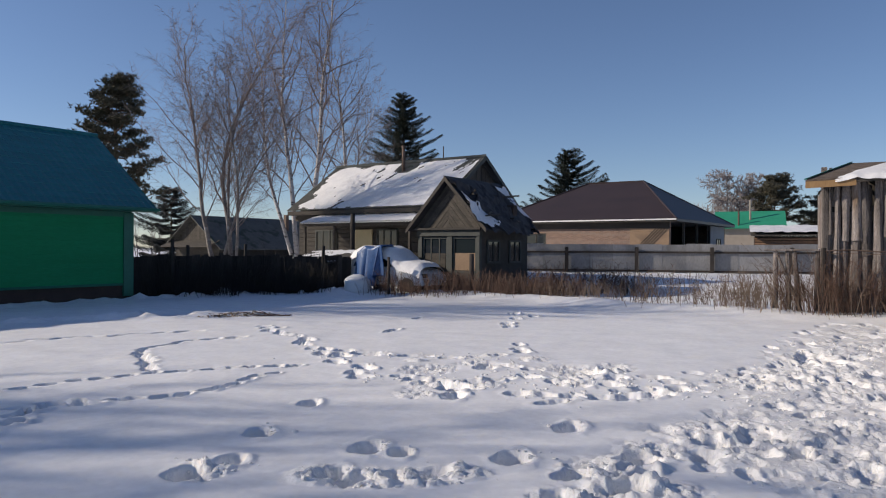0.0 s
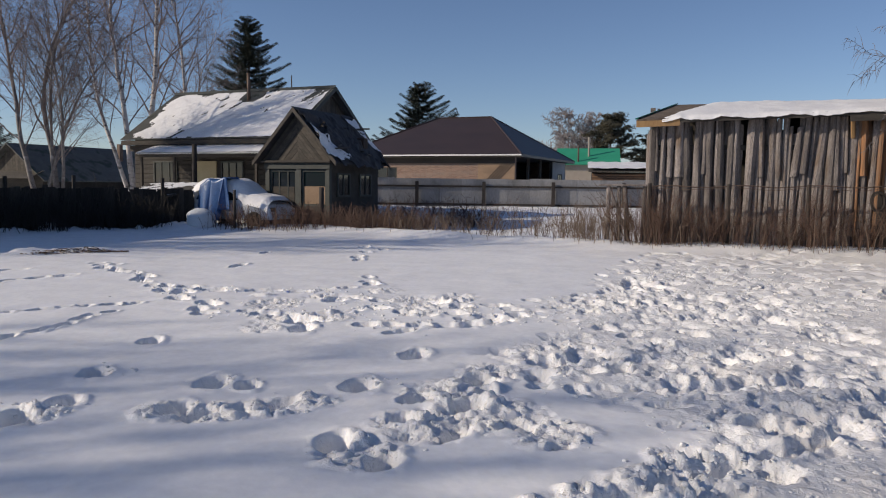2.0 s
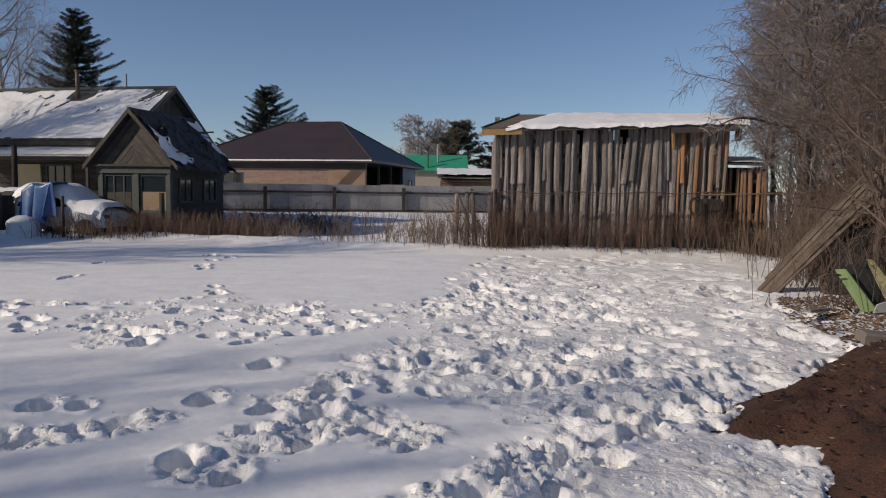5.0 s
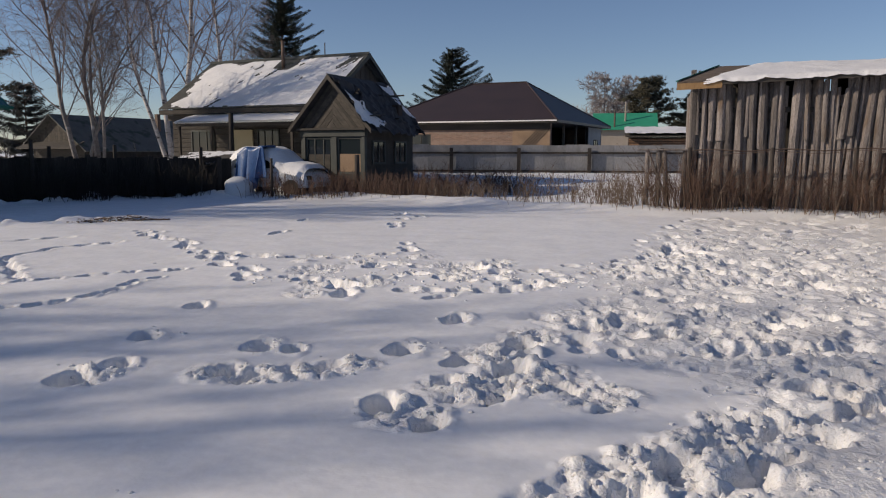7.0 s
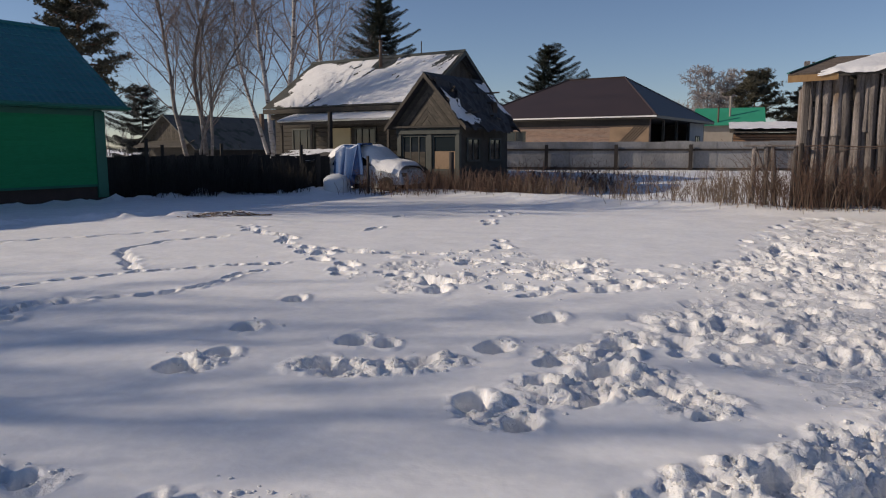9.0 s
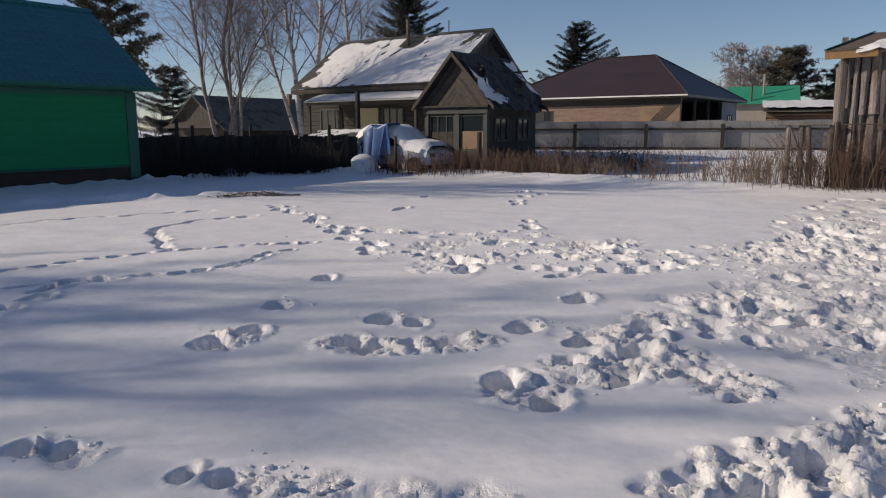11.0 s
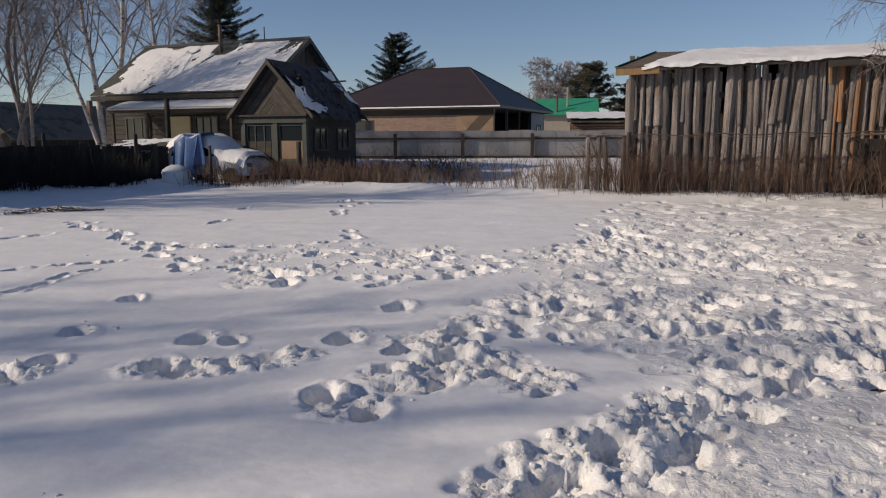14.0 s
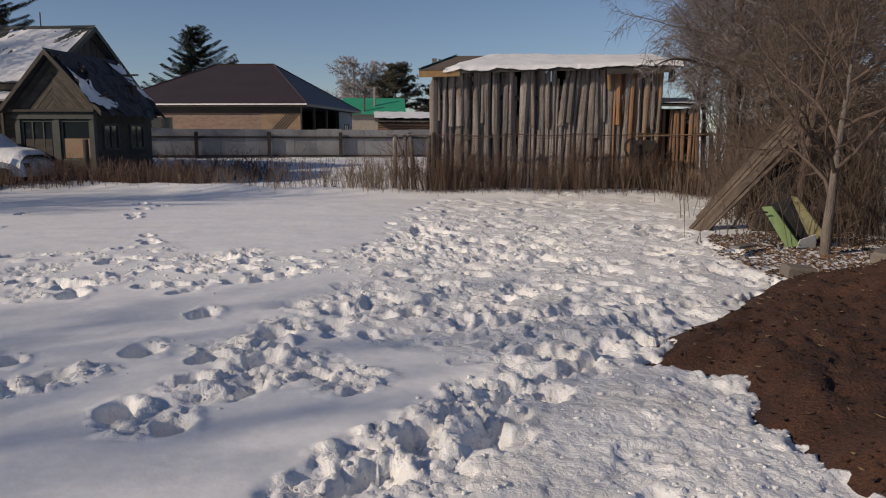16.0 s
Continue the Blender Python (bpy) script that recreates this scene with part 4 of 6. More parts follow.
for poly in ([(-13.9, 0, BE), (0, 0, BE), rb, ra], [(0, 0, BE), (0, 15.2, BE), rb], [(0, 15.2, BE), (-13.9, 15.2, BE), ra, rb], [(-13.9, 15.2, BE), (-13.9, 0, BE), ra]):
    part("roof", Mesh().slab(poly, (0, 0, 0.05)), BROWN_ROOF, bh, "dark brown metal roof slope")
for p, q in (((0, 0, BE), rb), ((-13.9, 0, BE), ra), (ra, rb), ((0, 15.2, BE), rb)):
    part("hip_cap", Mesh().tube([Vector(p) + Vector((0, 0, 0.05)), Vector(q) + Vector((0, 0, 0.05))], 0.07, 6), BROWN_ROOF, bh)
part("fascia", Mesh().box(-13.9, 0, -0.03, 0, BE - 0.04, BE + 0.05), WHITE_PAINT, bh, "pale eaves board")
part("fascia", Mesh().box(0, 0.03, 0, 15.2, BE - 0.12, BE + 0.05), BROWN_ROOF, bh)
part("soffit", Mesh().box(-13.9, -0.01, 0.0, 15.2, BE - 0.13, BE - 0.09), OLD_WOOD_H, bh)
bw = Mesh()
for x0, x1, z0, z1 in ((-13.3, -10.9, -0.4, BE - 0.13), (-10.9, -9.3, -0.4, 0.7), (-10.9, -9.3, 2.35, BE - 0.13), (-9.3, -0.6, -0.4, BE - 0.13)):
    bw.box(x0, x1, 0.6, 0.85, z0, z1)
part("wall", bw, BRICK, bh, "straw-coloured brick wall")
# Shade below the overhang is put into this strip's dark colour.
part("frieze", Mesh().box(-13.3, -0.6, 0.56, 0.6, 2.62, BE - 0.13), OLD_WOOD_H, bh, "dark frieze strip with the shade of the eaves in its colour")
window(bh, pose(-10.1, 0.66, 0.7), 1.6, 1.65, OLD_WOOD, GLASS, 2)
part("lattice", Mesh().box(-3.2, -0.62, 0.54, 0.58, -0.2, 2.62), TAN_BOARD, bh, "tan diagonal board panel")
for i in range(-9, 14):
    x0 = -3.2 + i * 0.20
    za, zb = 0.9, 2.6
    pts = [(x0, 0.53, za), (x0 + 0.06, 0.53, za), (x0 + 1.76, 0.53, zb), (x0 + 1.70, 0.53, zb)]
    if x0 >= -3.2 and x0 + 1.76 <= -0.62:
        part("lath", Mesh().slab(pts, (0, -0.02, 0)), OLD_WOOD, bh)
bw = Mesh()
for y0, y1 in ((10.4, 14.6),):
    bw.box(-0.85, -0.6, y0, y1, -0.4, BE - 0.13)
part("wall", bw, SHEET_GREY, bh, "grey end wall")
part("wall", Mesh().box(-4.0, -3.8, 0.85, 14.6, -0.4, BE - 0.13), SHADE_BLACK, bh, "back of the open veranda, shade put into its colour")
part("wall", Mesh().box(-13.3, -0.6, 14.35, 14.6, -0.4, BE - 0.13), BRICK, bh)
part("wall", Mesh().box(-13.3, -13.05, 0.85, 14.35, -0.4, BE - 0.13), BRICK, bh)
for y in (0.7, 3.8, 7.0, 10.3):
    part("veranda_post", Mesh().box(-0.78, -0.62, y, y + 0.16, -0.4, BE - 0.13), GABLE_WOOD, bh)
part("veranda_rail", Mesh().box(-0.75, -0.65, 0.86, 10.3, 0.55, 0.65), OLD_WOOD_H, bh)
window(bh, pose(-0.6, 12.6, 0.8, 0, 0, 90), 1.2, 1.3, OLD_WOOD, GLASS, 2)

# the low cabin behind the birches
cb = thing("log_cabin", pose(-15.4, 45.5, 0.3, 0, 0, GRID), "low brown log cabin with a dark slate roof", "house")
for s, e in ((-1, 2.5), (1, 2.9)):
    part("roof", Mesh().slab([(s * e, -0.4, 3.27 - 0.72 * e), (s * e, 9.3, 3.27 - 0.72 * e), (0, 9.3, 3.27), (0, -0.4, 3.27)], (0, 0, 0.06)), SLATE, cb)
part("wall", Mesh().box(-2.0, 2.3, 0, 0.2, -0.3, 1.6), OLD_WOOD_H, cb)
part("wall", Mesh().box(2.1, 2.3, 0.2, 9, -0.3, 1.6), OLD_WOOD_H, cb)
for i in range(-9, 11):
    x = i * 0.21
    part("gable_board", Mesh().box(x, x + 0.2, -0.04, 0.0, 1.55, 3.2 - 0.72 * max(abs(x), abs(x + 0.2))), GABLE_WOOD, cb)
part("canopy", Mesh().slab([(-2.3, -0.9, 1.35), (2.4, -0.9, 1.35), (2.4, 0, 1.75), (-2.3, 0, 1.75)], (0, 0, 0.04)), OLD_WOOD_H, cb, "board canopy")
part("chimney", Mesh().box(0.9, 1.15, 6.5, 6.75, 2.0, 3.6), STEEL, cb)

# far houses on the right
fg = thing("far_house", pose(26.3, 70.2, 0.4, 0, 0, -22), "distant house with a green sheet roof", "house")
part("wall", Mesh().box(0.3, 5.4, -2.6, 3.0, -0.3, 3.3), SOFFIT, fg)
for s in (-1, 1):
    part("roof", Mesh().slab([(-0.2, s * 3.0, 3.2), (5.9, s * 3.0, 3.2), (5.9, 0, 4.85), (-0.2, 0, 4.85)], (0, 0, 0.06)), GREEN_FAR, fg, "green sheet roof")
part("gable", Mesh().slab([(5.5, -2.9, 3.1), (5.5, 2.9, 3.1), (5.5, 0, 4.75)], (0.05, 0, 0)), OLD_WOOD, fg)
part("flue", Mesh().tube([(2.9, -1.5, 3.2), (2.9, -1.5, 5.9)], 0.09, 8), SOFFIT, fg)
part("flue", Mesh().tube([(1.9, -2.5, 3.2), (1.9, -2.5, 4.9)], 0.08, 8), STEEL, fg)
ls = thing("log_shed", pose(21.1, 50.2, 0.4, 0, 0, -22), "low log shed with thick snow on a flat roof", "shed")
for i in range(13):
    part("log", Mesh().tube([(0.25, 0.2, -0.1 + i * 0.175), (5.9, 0.2, -0.1 + i * 0.175)], 0.095, 6), ANNEX_WOOD, ls)
part("wall", Mesh().box(0.25, 5.9, 0.25, 3.0, -0.3, 2.2), OLD_WOOD_H, ls)
part("roof", Mesh().slab([(0, -0.3, 2.2), (6.2, -0.3, 2.2), (6.2, 3.3, 2.75), (0, 3.3, 2.75)], (0, 0, 0.08)), OLD_WOOD_H, ls)
roof_cover("shed_snow", ls.matrix_basis, -0.05, 6.25, -0.33, 3.3, lambda D: 2.29 + 0.153 * (D + 0.3), lambda X, D: 0.9 + 0 * X, 95, 0.22, "thick smooth snow on the log shed roof")

# ---- fences and yard ----
fp = [(-1.0, 41.3), (2.95, 40.35), (6.67, 39.44), (10.24, 38.67), (13.8, 37.55), (17.4, 36.5), (21.0, 35.4), (24.6, 34.3)]
gf = thing("sheet_fence", Matrix.Identity(4), "pale grey sheet fence on dark posts and rails", "fence")
for (ax, ay), (bx, by) in zip(fp, fp[1:]):
    L, yaw = math.hypot(bx - ax, by - ay), math.degrees(math.atan2(by - ay, bx - ax))
    at = pose(ax, ay, 0.42, 0, 0, yaw)
    for nm, z0, z1, y0, y1 in (("rail", 1.02, 1.12, 0.0, 0.06), ("rail", 0.06, 0.14, 0.0, 0.06)):
        part(nm, Mesh().box(0, L, y0, y1, z0, z1, at), POST_DARK, gf, "dark fence rail")
    n = 3
    for i in range(n):
        part("sheet_panel", Mesh().box(i * L / n, (i + 1) * L / n + 0.03, 0.065 + 0.012 * (i % 2), 0.075 + 0.012 * (i % 2), -0.1, 1.50 + uni(-0.03, 0.03), at), SHEET_GREY, gf)
    part("post", Mesh().box(-0.09, 0.09, -0.16, 0.0, -0.5, 1.34, at, 0.02), POST_DARK, gf, "dark square post")

# House shade and backlight are put into these boards' near-black colour.
bf = thing("board_fence", Matrix.Identity(4), "rough dark board fence, shade put into its near-black colour", "fence")
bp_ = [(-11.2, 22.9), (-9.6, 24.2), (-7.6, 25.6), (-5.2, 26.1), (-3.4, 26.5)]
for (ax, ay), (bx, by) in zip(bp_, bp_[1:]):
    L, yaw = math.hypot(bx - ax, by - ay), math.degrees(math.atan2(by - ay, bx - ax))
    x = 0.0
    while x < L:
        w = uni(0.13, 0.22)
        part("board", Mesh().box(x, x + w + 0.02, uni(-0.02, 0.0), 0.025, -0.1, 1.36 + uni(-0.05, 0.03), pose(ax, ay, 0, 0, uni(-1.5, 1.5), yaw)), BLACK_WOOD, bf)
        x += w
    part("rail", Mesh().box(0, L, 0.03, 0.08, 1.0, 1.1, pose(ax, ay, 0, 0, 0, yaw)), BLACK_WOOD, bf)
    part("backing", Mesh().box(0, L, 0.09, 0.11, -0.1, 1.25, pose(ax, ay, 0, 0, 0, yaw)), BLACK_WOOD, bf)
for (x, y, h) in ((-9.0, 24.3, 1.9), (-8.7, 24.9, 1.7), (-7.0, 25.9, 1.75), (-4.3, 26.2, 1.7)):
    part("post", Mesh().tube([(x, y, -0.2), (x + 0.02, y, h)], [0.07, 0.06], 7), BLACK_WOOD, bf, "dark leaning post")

# cellar roof with snow, behind the fence
ce = thing("cellar_hut", pose(-4.55, 27.6, 0.12, 0, 0, GRID) @ Matrix.Scale(0.9, 4), "low dark cellar hut beside the fence", "hut")
part("wall", Mesh().box(-1.2, 1.2, -0.7, 0.9, -0.5, 1.15), BLACK_WOOD, ce)
part("roof", Mesh().slab([(-1.4, -0.95, 1.05), (1.4, -0.95, 1.05), (1.4, 1.1, 1.5), (-1.4, 1.1, 1.5)], (0, 0, 0.06)), OLD_WOOD_H, ce)
roof_cover("hut_snow", ce.matrix_basis, -1.4, 1.4, -0.95, 1.1, lambda D: 1.13 + 0.22 * (D + 0.95), lambda X, D: 0.2 - 0.3 * np.abs(X) / 1.4, 97, 0.10, "snow on the cellar hut roof")

# car under snow and a blue tarpaulin
def car():
    th = thing("car", pose(-1.80, 26.50, 0.0, 0, 0, -33) @ Matrix.Scale(0.98, 4), "white parked car under snow and a blue tarpaulin", "car")
    prof = [(-1.75, 0.35), (-1.78, 0.75), (-1.62, 1.02), (-1.35, 1.38), (-1.05, 1.50), (0.05, 1.50), (0.35, 1.40), (0.85, 1.02), (1.55, 0.90), (1.80, 0.72), (1.82, 0.35)]
    m = Mesh()
    ys = ((-0.80, 0.88), (-0.76, 0.97), (-0.5, 1.0), (0.5, 1.0), (0.76, 0.97), (0.80, 0.88))
    n = len(prof)
    vs = [(x, y * (1 - 0.16 * max(0, (zz - 0.95) / 0.55)), 0.35 + (zz - 0.35) * s) for y, s in ys for x, zz in prof]
    fs = [(i * n + j, i * n + j + 1, (i + 1) * n + j + 1, (i + 1) * n + j) for i in range(len(ys) - 1) for j in range(n - 1)]
    fs += [tuple(range(n - 1, -1, -1)), tuple((len(ys) - 1) * n + j for j in range(n))]
    part("body", m.add(vs, fs), CAR_WHITE, th, "white car body", True)
    part("side_window", Mesh().slab([(-1.25, -0.775, 1.0), (-0.45, -0.775, 1.0), (-0.45, -0.715, 1.32), (-1.1, -0.715, 1.32)], (0, -0.012, 0)), GLASS, th)
    part("side_window", Mesh().slab([(-0.38, -0.775, 1.0), (0.55, -0.775, 1.0), (0.12, -0.715, 1.32), (-0.38, -0.715, 1.32)], (0, -0.012, 0)), GLASS, th)
    for wx in (-1.15, 1.2):
        for wy in (-0.72, 0.72):
            a = [(0.31 * math.cos(k * math.pi / 10), 0.31 * math.sin(k * math.pi / 10)) for k in range(20)]
            tyre = part("wheel", Mesh().slab([(wx + p, wy - 0.1, 0.31 + q) for p, q in a], (0, 0.2, 0)), RUBBER, th, "dark car wheel")
            part("rim", Mesh().slab([(wx + p * 0.6, wy - 0.115, 0.31 + q * 0.6) for p, q in a], (0, 0.01, 0)), STEEL, tyre)
    part("headlight", Mesh().box(1.70, 1.82, -0.7, -0.42, 0.62, 0.76, None, 0.02), GLASS, th)
    # snow cap
    xs, ys = np.linspace(-1.5, 1.75, 60), np.linspace(-0.85, 0.8, 34)
    X, Y = np.meshgrid(xs, ys)
    top = np.interp(X, [p[0] for p in prof], [p[1] for p in prof])
    zz = top + 0.26 - 0.26 * (np.abs(Y) / 0.82) ** 4 + 0.06 * (fbm(X * 2, Y * 2, 5) - 0.5)
    zz = np.where(np.abs(Y) > 0.80, zz - 0.12, zz)
    sn = tagged(sheet("car_snow", xs, ys, zz, ROOF_SNOW), "thick snow on the car roof and bonnet", "snow")
    sn.matrix_basis = th.matrix_basis
    # tarpaulin hanging over the rear
    n, r = 46, 26
    vs, fs = [], []
    for i in range(n + 1):
        a = i / n
        for j in range(r + 1):
            t = j / r
            x = -1.05 + 1.35 * a + 0.10 * math.sin(a * 17 + t * 3)
            drop = max(0.0, t - 0.38) / 0.62
            y = -0.25 - 0.75 * min(t / 0.38, 1.0) - 0.10 * drop - 0.09 * drop * math.sin(a * 23 + 2 * t)
            zt = 1.72 - 0.55 * max(0, 0.35 - a) / 0.35 + 0.05 * math.sin(a * 9)
            vs.append((x, y, zt - drop * (1.45 - 0.25 * a) * (1 - 0.12 * math.sin(a * 9)) + 0.03 * math.sin(a * 31 + t * 9)))
    for i in range(n):
        for j in range(r):
            k = i * (r + 1) + j
            fs.append((k, k + 1, k + r + 2, k + r + 1))
    ob = part("tarpaulin", Mesh().add(vs, fs), TARP_BLUE, None, "crumpled blue and white tarpaulin hanging over the car", True)
    tagged(ob, "", "tarpaulin")
    ob.matrix_basis = th.matrix_basis
    md = ob.modifiers.new("thick", "SOLIDIFY")
    md.thickness = 0.008


car()
# white sack-covered barrel
n, r = 18, 9
vs, fs = [], []
for j in range(r + 1):
    t = j / r
    rad = 0.42 * (1.0 - max(0, t - 0.55) ** 2 * 3.6) * (1 + 0.05 * math.sin(t * 9))
    for i in range(n):
        a = 2 * math.pi * i / n
        q = rad * (1 + 0.07 * math.sin(a * 3 + t * 4) + 0.04 * math.sin(a * 7))
        vs.append((q * math.cos(a) * 1.15, q * math.sin(a), 0.68 * t))
for j in range(r):
    for i in range(n):
        fs.append((j * n + i, j * n + (i + 1) % n, (j + 1) * n + (i + 1) % n, (j + 1) * n + i))
fs.append(tuple(r * n + i for i in range(n)))
sack = part("covered_barrel", Mesh().add(vs, fs), CAR_WHITE, None, "squat barrel wrapped in whitish sheet", True)
tagged(sack, "", "barrel")
sack.matrix_basis = pose(-3.0, 25.55, 0.03)


def post(name, x, y, h, r, material, label, lean=(0, 0)):
    z = ground_z(x, y)
    m = Mesh().tube([(0, 0, -0.3), (lean[0] * 0.5, lean[1] * 0.5, h * 0.5), (lean[0], lean[1], h)], [r, r * 0.95, r * 0.9], 8)
    ob = part(name, m, material, None, label, True)
    tagged(ob, "", "post")
    ob.matrix_basis = pose(x, y, z)
    return ob


post("fence_post", 0.99, 25.2, 1.28, 0.09, POST_DARK, "short dark round post in the snow")
post("fence_post", -1.85, 25.0, 1.25, 0.05, POST_DARK, "thin dark post beside the tarpaulin")
post("yard_pole", -3.66, 29.6, 2.95, 0.10, BLACK_WOOD, "black pole before the old house")
post("power_pole", 0.0, 58.0, 9.3, 0.045, POST_DARK, "thin far power pole")
post("power_pole", 22.5, 19.84, 5.6, 0.05, POST_DARK, "far pole behind the slab shed")

# ---- the slab-wood shed ----
SH = pose(9.25, 17.70, 0.0, 0, 0, -24.7)
sh = thing("slab_shed", SH, "tall shed of rough grey slab-wood poles", "shed")


def slab_pole(w, h, seed):
    """One rough half-round slab: wavy edges, bark side out, slightly twisted."""
    r = random.Random(seed)
    rings = 9
    vs, fs = [], []
    b1, b2 = r.uniform(-0.25, 0.25), r.uniform(0, 6)
    for i in range(rings):
        t = i / (rings - 1)
        ww = w * (1 - 0.12 * t) * (1 + 0.13 * math.sin(b2 + 5 * t) + r.uniform(-0.09, 0.09))
        cx = 0.03 * b1 * math.sin(t * 4 + b2)
        th = 0.045 + 0.3 * ww
        sl = r.uniform(-0.01, 0.01) if i in (0, rings - 1) else 0
        prof = [(-0.5, 0.0), (-0.46, -0.35), (-0.22, -0.82), (0.1, -0.95), (0.36, -0.6), (0.5, -0.1), (0.5, 0.0)]
        for k, (px, py) in enumerate(prof):
            vs.append((cx + px * ww, py * th * (0.8 + r.uniform(-0.08, 0.08)), h * t + sl * k))
    n = 7
    for i in range(rings - 1):
        for k in range(n):
            a, b = i * n + k, i * n + (k + 1) % n
            fs.append((a, b, b + n, a + n))
    fs.append(tuple(range(n - 1, -1, -1)))
    fs.append(tuple((rings - 1) * n + k for k in range(n)))
    return Mesh().add(vs, fs)


r = random.Random(4)
x = 0.05
k = 0
while x < 6.0:
    w = r.choice((r.uniform(0.08, 0.14), r.uniform(0.13, 0.20), r.uniform(0.18, 0.25)))
    gold = x > 4.75 and r.random() < 0.75
    top = 3.34 + 0.034 * x
    if 3.1 < x < 3.5:
        top = r.uniform(3.0, 3.12)
    elif r.random() < 0.2:
        top -= r.uniform(0.03, 0.2)
    lean = r.uniform(-2.2, 2.2)
    if 3.3 < x < 3.9:
        lean = r.uniform(4, 7)
    low = r.random() < 0.38
    if low:
        # a short lower slab with a longer upper one nailed over it
        cut = r.uniform(1.5, 2.1)
        part("slab", slab_pole(w, cut + 0.05, k + 500), GREY_WOOD, sh).matrix_basis = pose(x + w / 2, 0.02, -0.05, 0, r.uniform(-1, 1), 0)
        part("slab", slab_pole(w * 0.95, top - cut + 0.1, k + 900), GOLD_WOOD if gold else GREY_WOOD, sh).matrix_basis = pose(x + w / 2, -0.03, cut - 0.1, 0, lean, r.uniform(-8, 8))
    else:
        part("slab", slab_pole(w, top + 0.05, k + 100), GOLD_WOOD if gold else GREY_WOOD, sh).matrix_basis = pose(x + w / 2 - (0.12 if lean > 3 else 0), r.uniform(-0.05, 0.04), -0.05, 0, lean, r.uniform(-8, 8))
    k += 1
    x += w * r.uniform(0.72, 0.88)
# an inner row of slabs closes the gaps
x = 0.10
while x < 5.95:
    w = r.uniform(0.17, 0.24)
    top = 3.30 + 0.034 * x - r.uniform(0.0, 0.12)
    if 3.05 < x < 3.55:
        top = 3.0
    part("slab", slab_pole(w, top, 1300 + k), GOLD_WOOD if x > 4.8 and r.random() < 0.6 else GREY_WOOD, sh).matrix_basis = pose(x + w / 2, 0.13, -0.05, 0, r.uniform(-1, 1), r.uniform(-5, 5))
    k += 1
    x += w * 0.84
part("post", Mesh().box(-0.05, 0.05, -0.06, 0.08, -0.1, 3.2, None, 0.015), GREY_WOOD, sh, "grey corner post")
part("post", Mesh().box(6.0, 6.14, 0.0, 0.14, -0.1, 3.4, None, 0.015), GOLD_WOOD, sh)
for bx in (0.0, 6.0):
    part("post", Mesh().box(bx, bx + 0.14, 2.1, 2.24, -0.1, 3.85, None, 0.015), GREY_WOOD, sh)
part("rail", Mesh().box(0, 6.1, 0.05, 0.13, 2.55, 2.68), OLD_WOOD_H, sh)
part("rail", Mesh().box(0, 6.1, 0.05, 0.13, 0.7, 0.83), OLD_WOOD_H, sh)
for x0, x1, zt in ((0.1, 3.35, 3.75), (3.35, 3.65, 3.2), (3.65, 6.0, 3.75)):
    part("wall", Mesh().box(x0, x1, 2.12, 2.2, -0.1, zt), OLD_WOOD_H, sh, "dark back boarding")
# the lower part of the left side
for i in range(11):
    part("slab", slab_pole(0.21, 3.1 + 0.02 * (i % 3), 700 + i), GREY_WOOD, sh).matrix_basis = pose(0.0, 0.22 + i * 0.185, -0.05, 0, 0, -90)
# roof
fl, fr, br_, bl = Vector((-0.45, -0.30, 3.27)), Vector((6.55, -0.30, 3.50)), Vector((6.65, 2.45, 3.98)), Vector((0.72, 2.45, 3.92))
part("roof", Mesh().slab([fl, fr, br_, bl], (0, 0, 0.045)), BROWN_BOARD, sh, "brown board roof deck")
part("edge_trim", Mesh().slab([fl + Vector((-0.03, 0, 0.04)), fl + Vector((0.04, 0, 0.06)), bl + Vector((0.04, 0, 0.06)), bl + Vector((-0.03, 0, 0.04))], (0, 0, 0.03)), GREEN_TRIM, sh, "dark green tin edge")
part("fascia", Mesh().slab([(-0.45, -0.33, 3.11), (0.62, -0.33, 3.15), (0.62, -0.33, 3.30), (-0.45, -0.33, 3.27)], (0, 0.035, 0)), FRESH_WOOD, sh, "fresh orange fascia plank")
part("fascia", Mesh().slab([(0.62, -0.32, 3.23), (6.5, -0.32, 3.42), (6.5, -0.32, 3.49), (0.62, -0.32, 3.30)], (0, 0.03, 0)), OLD_WOOD_H, sh)
part("fascia", Mesh().slab([(4.55, -0.34, 3.22), (6.3, -0.34, 3.30), (6.3, -0.34, 3.42), (4.55, -0.34, 3.37)], (0, 0.02, 0)), OLD_WOOD_H, sh)
part("bracket", Mesh().tube([(4.72, -0.05, 2.85), (4.62, -0.3, 3.3)], 0.05, 6), FRESH_WOOD, sh, "orange bracket")
part("bracket", Mesh().box(6.3, 6.42, -0.28, -0.12, 3.05, 3.4), OLD_WOOD, sh)
for rx in (0.2, 1.6, 3.0, 4.4, 5.9):
    part("rafter", Mesh().slab([(rx, -0.28, 3.20 + rx * 0.033), (rx + 0.07, -0.28, 3.20 + rx * 0.033), (rx + 0.07, 2.4, 3.77 + rx * 0.02), (rx, 2.4, 3.77 + rx * 0.02)], (0, 0, 0.08)), OLD_WOOD_H, sh)
# Near-black panel: the shade of a dark hole is put into its colour.
part("dark_panel", Mesh().box(5.32, 6.02, -0.16, -0.12, 0.0, 1.50, None, 0.01), BLACK_WOOD, sh, "black panel against the slabs, put in for a dark hole")
# snow on the roof
xs, ds = np.linspace(-0.4, 6.62, 110), np.linspace(-0.36, 2.4, 40)
X, D = np.meshgrid(xs, ds)
t = (D + 0.30) / 2.75
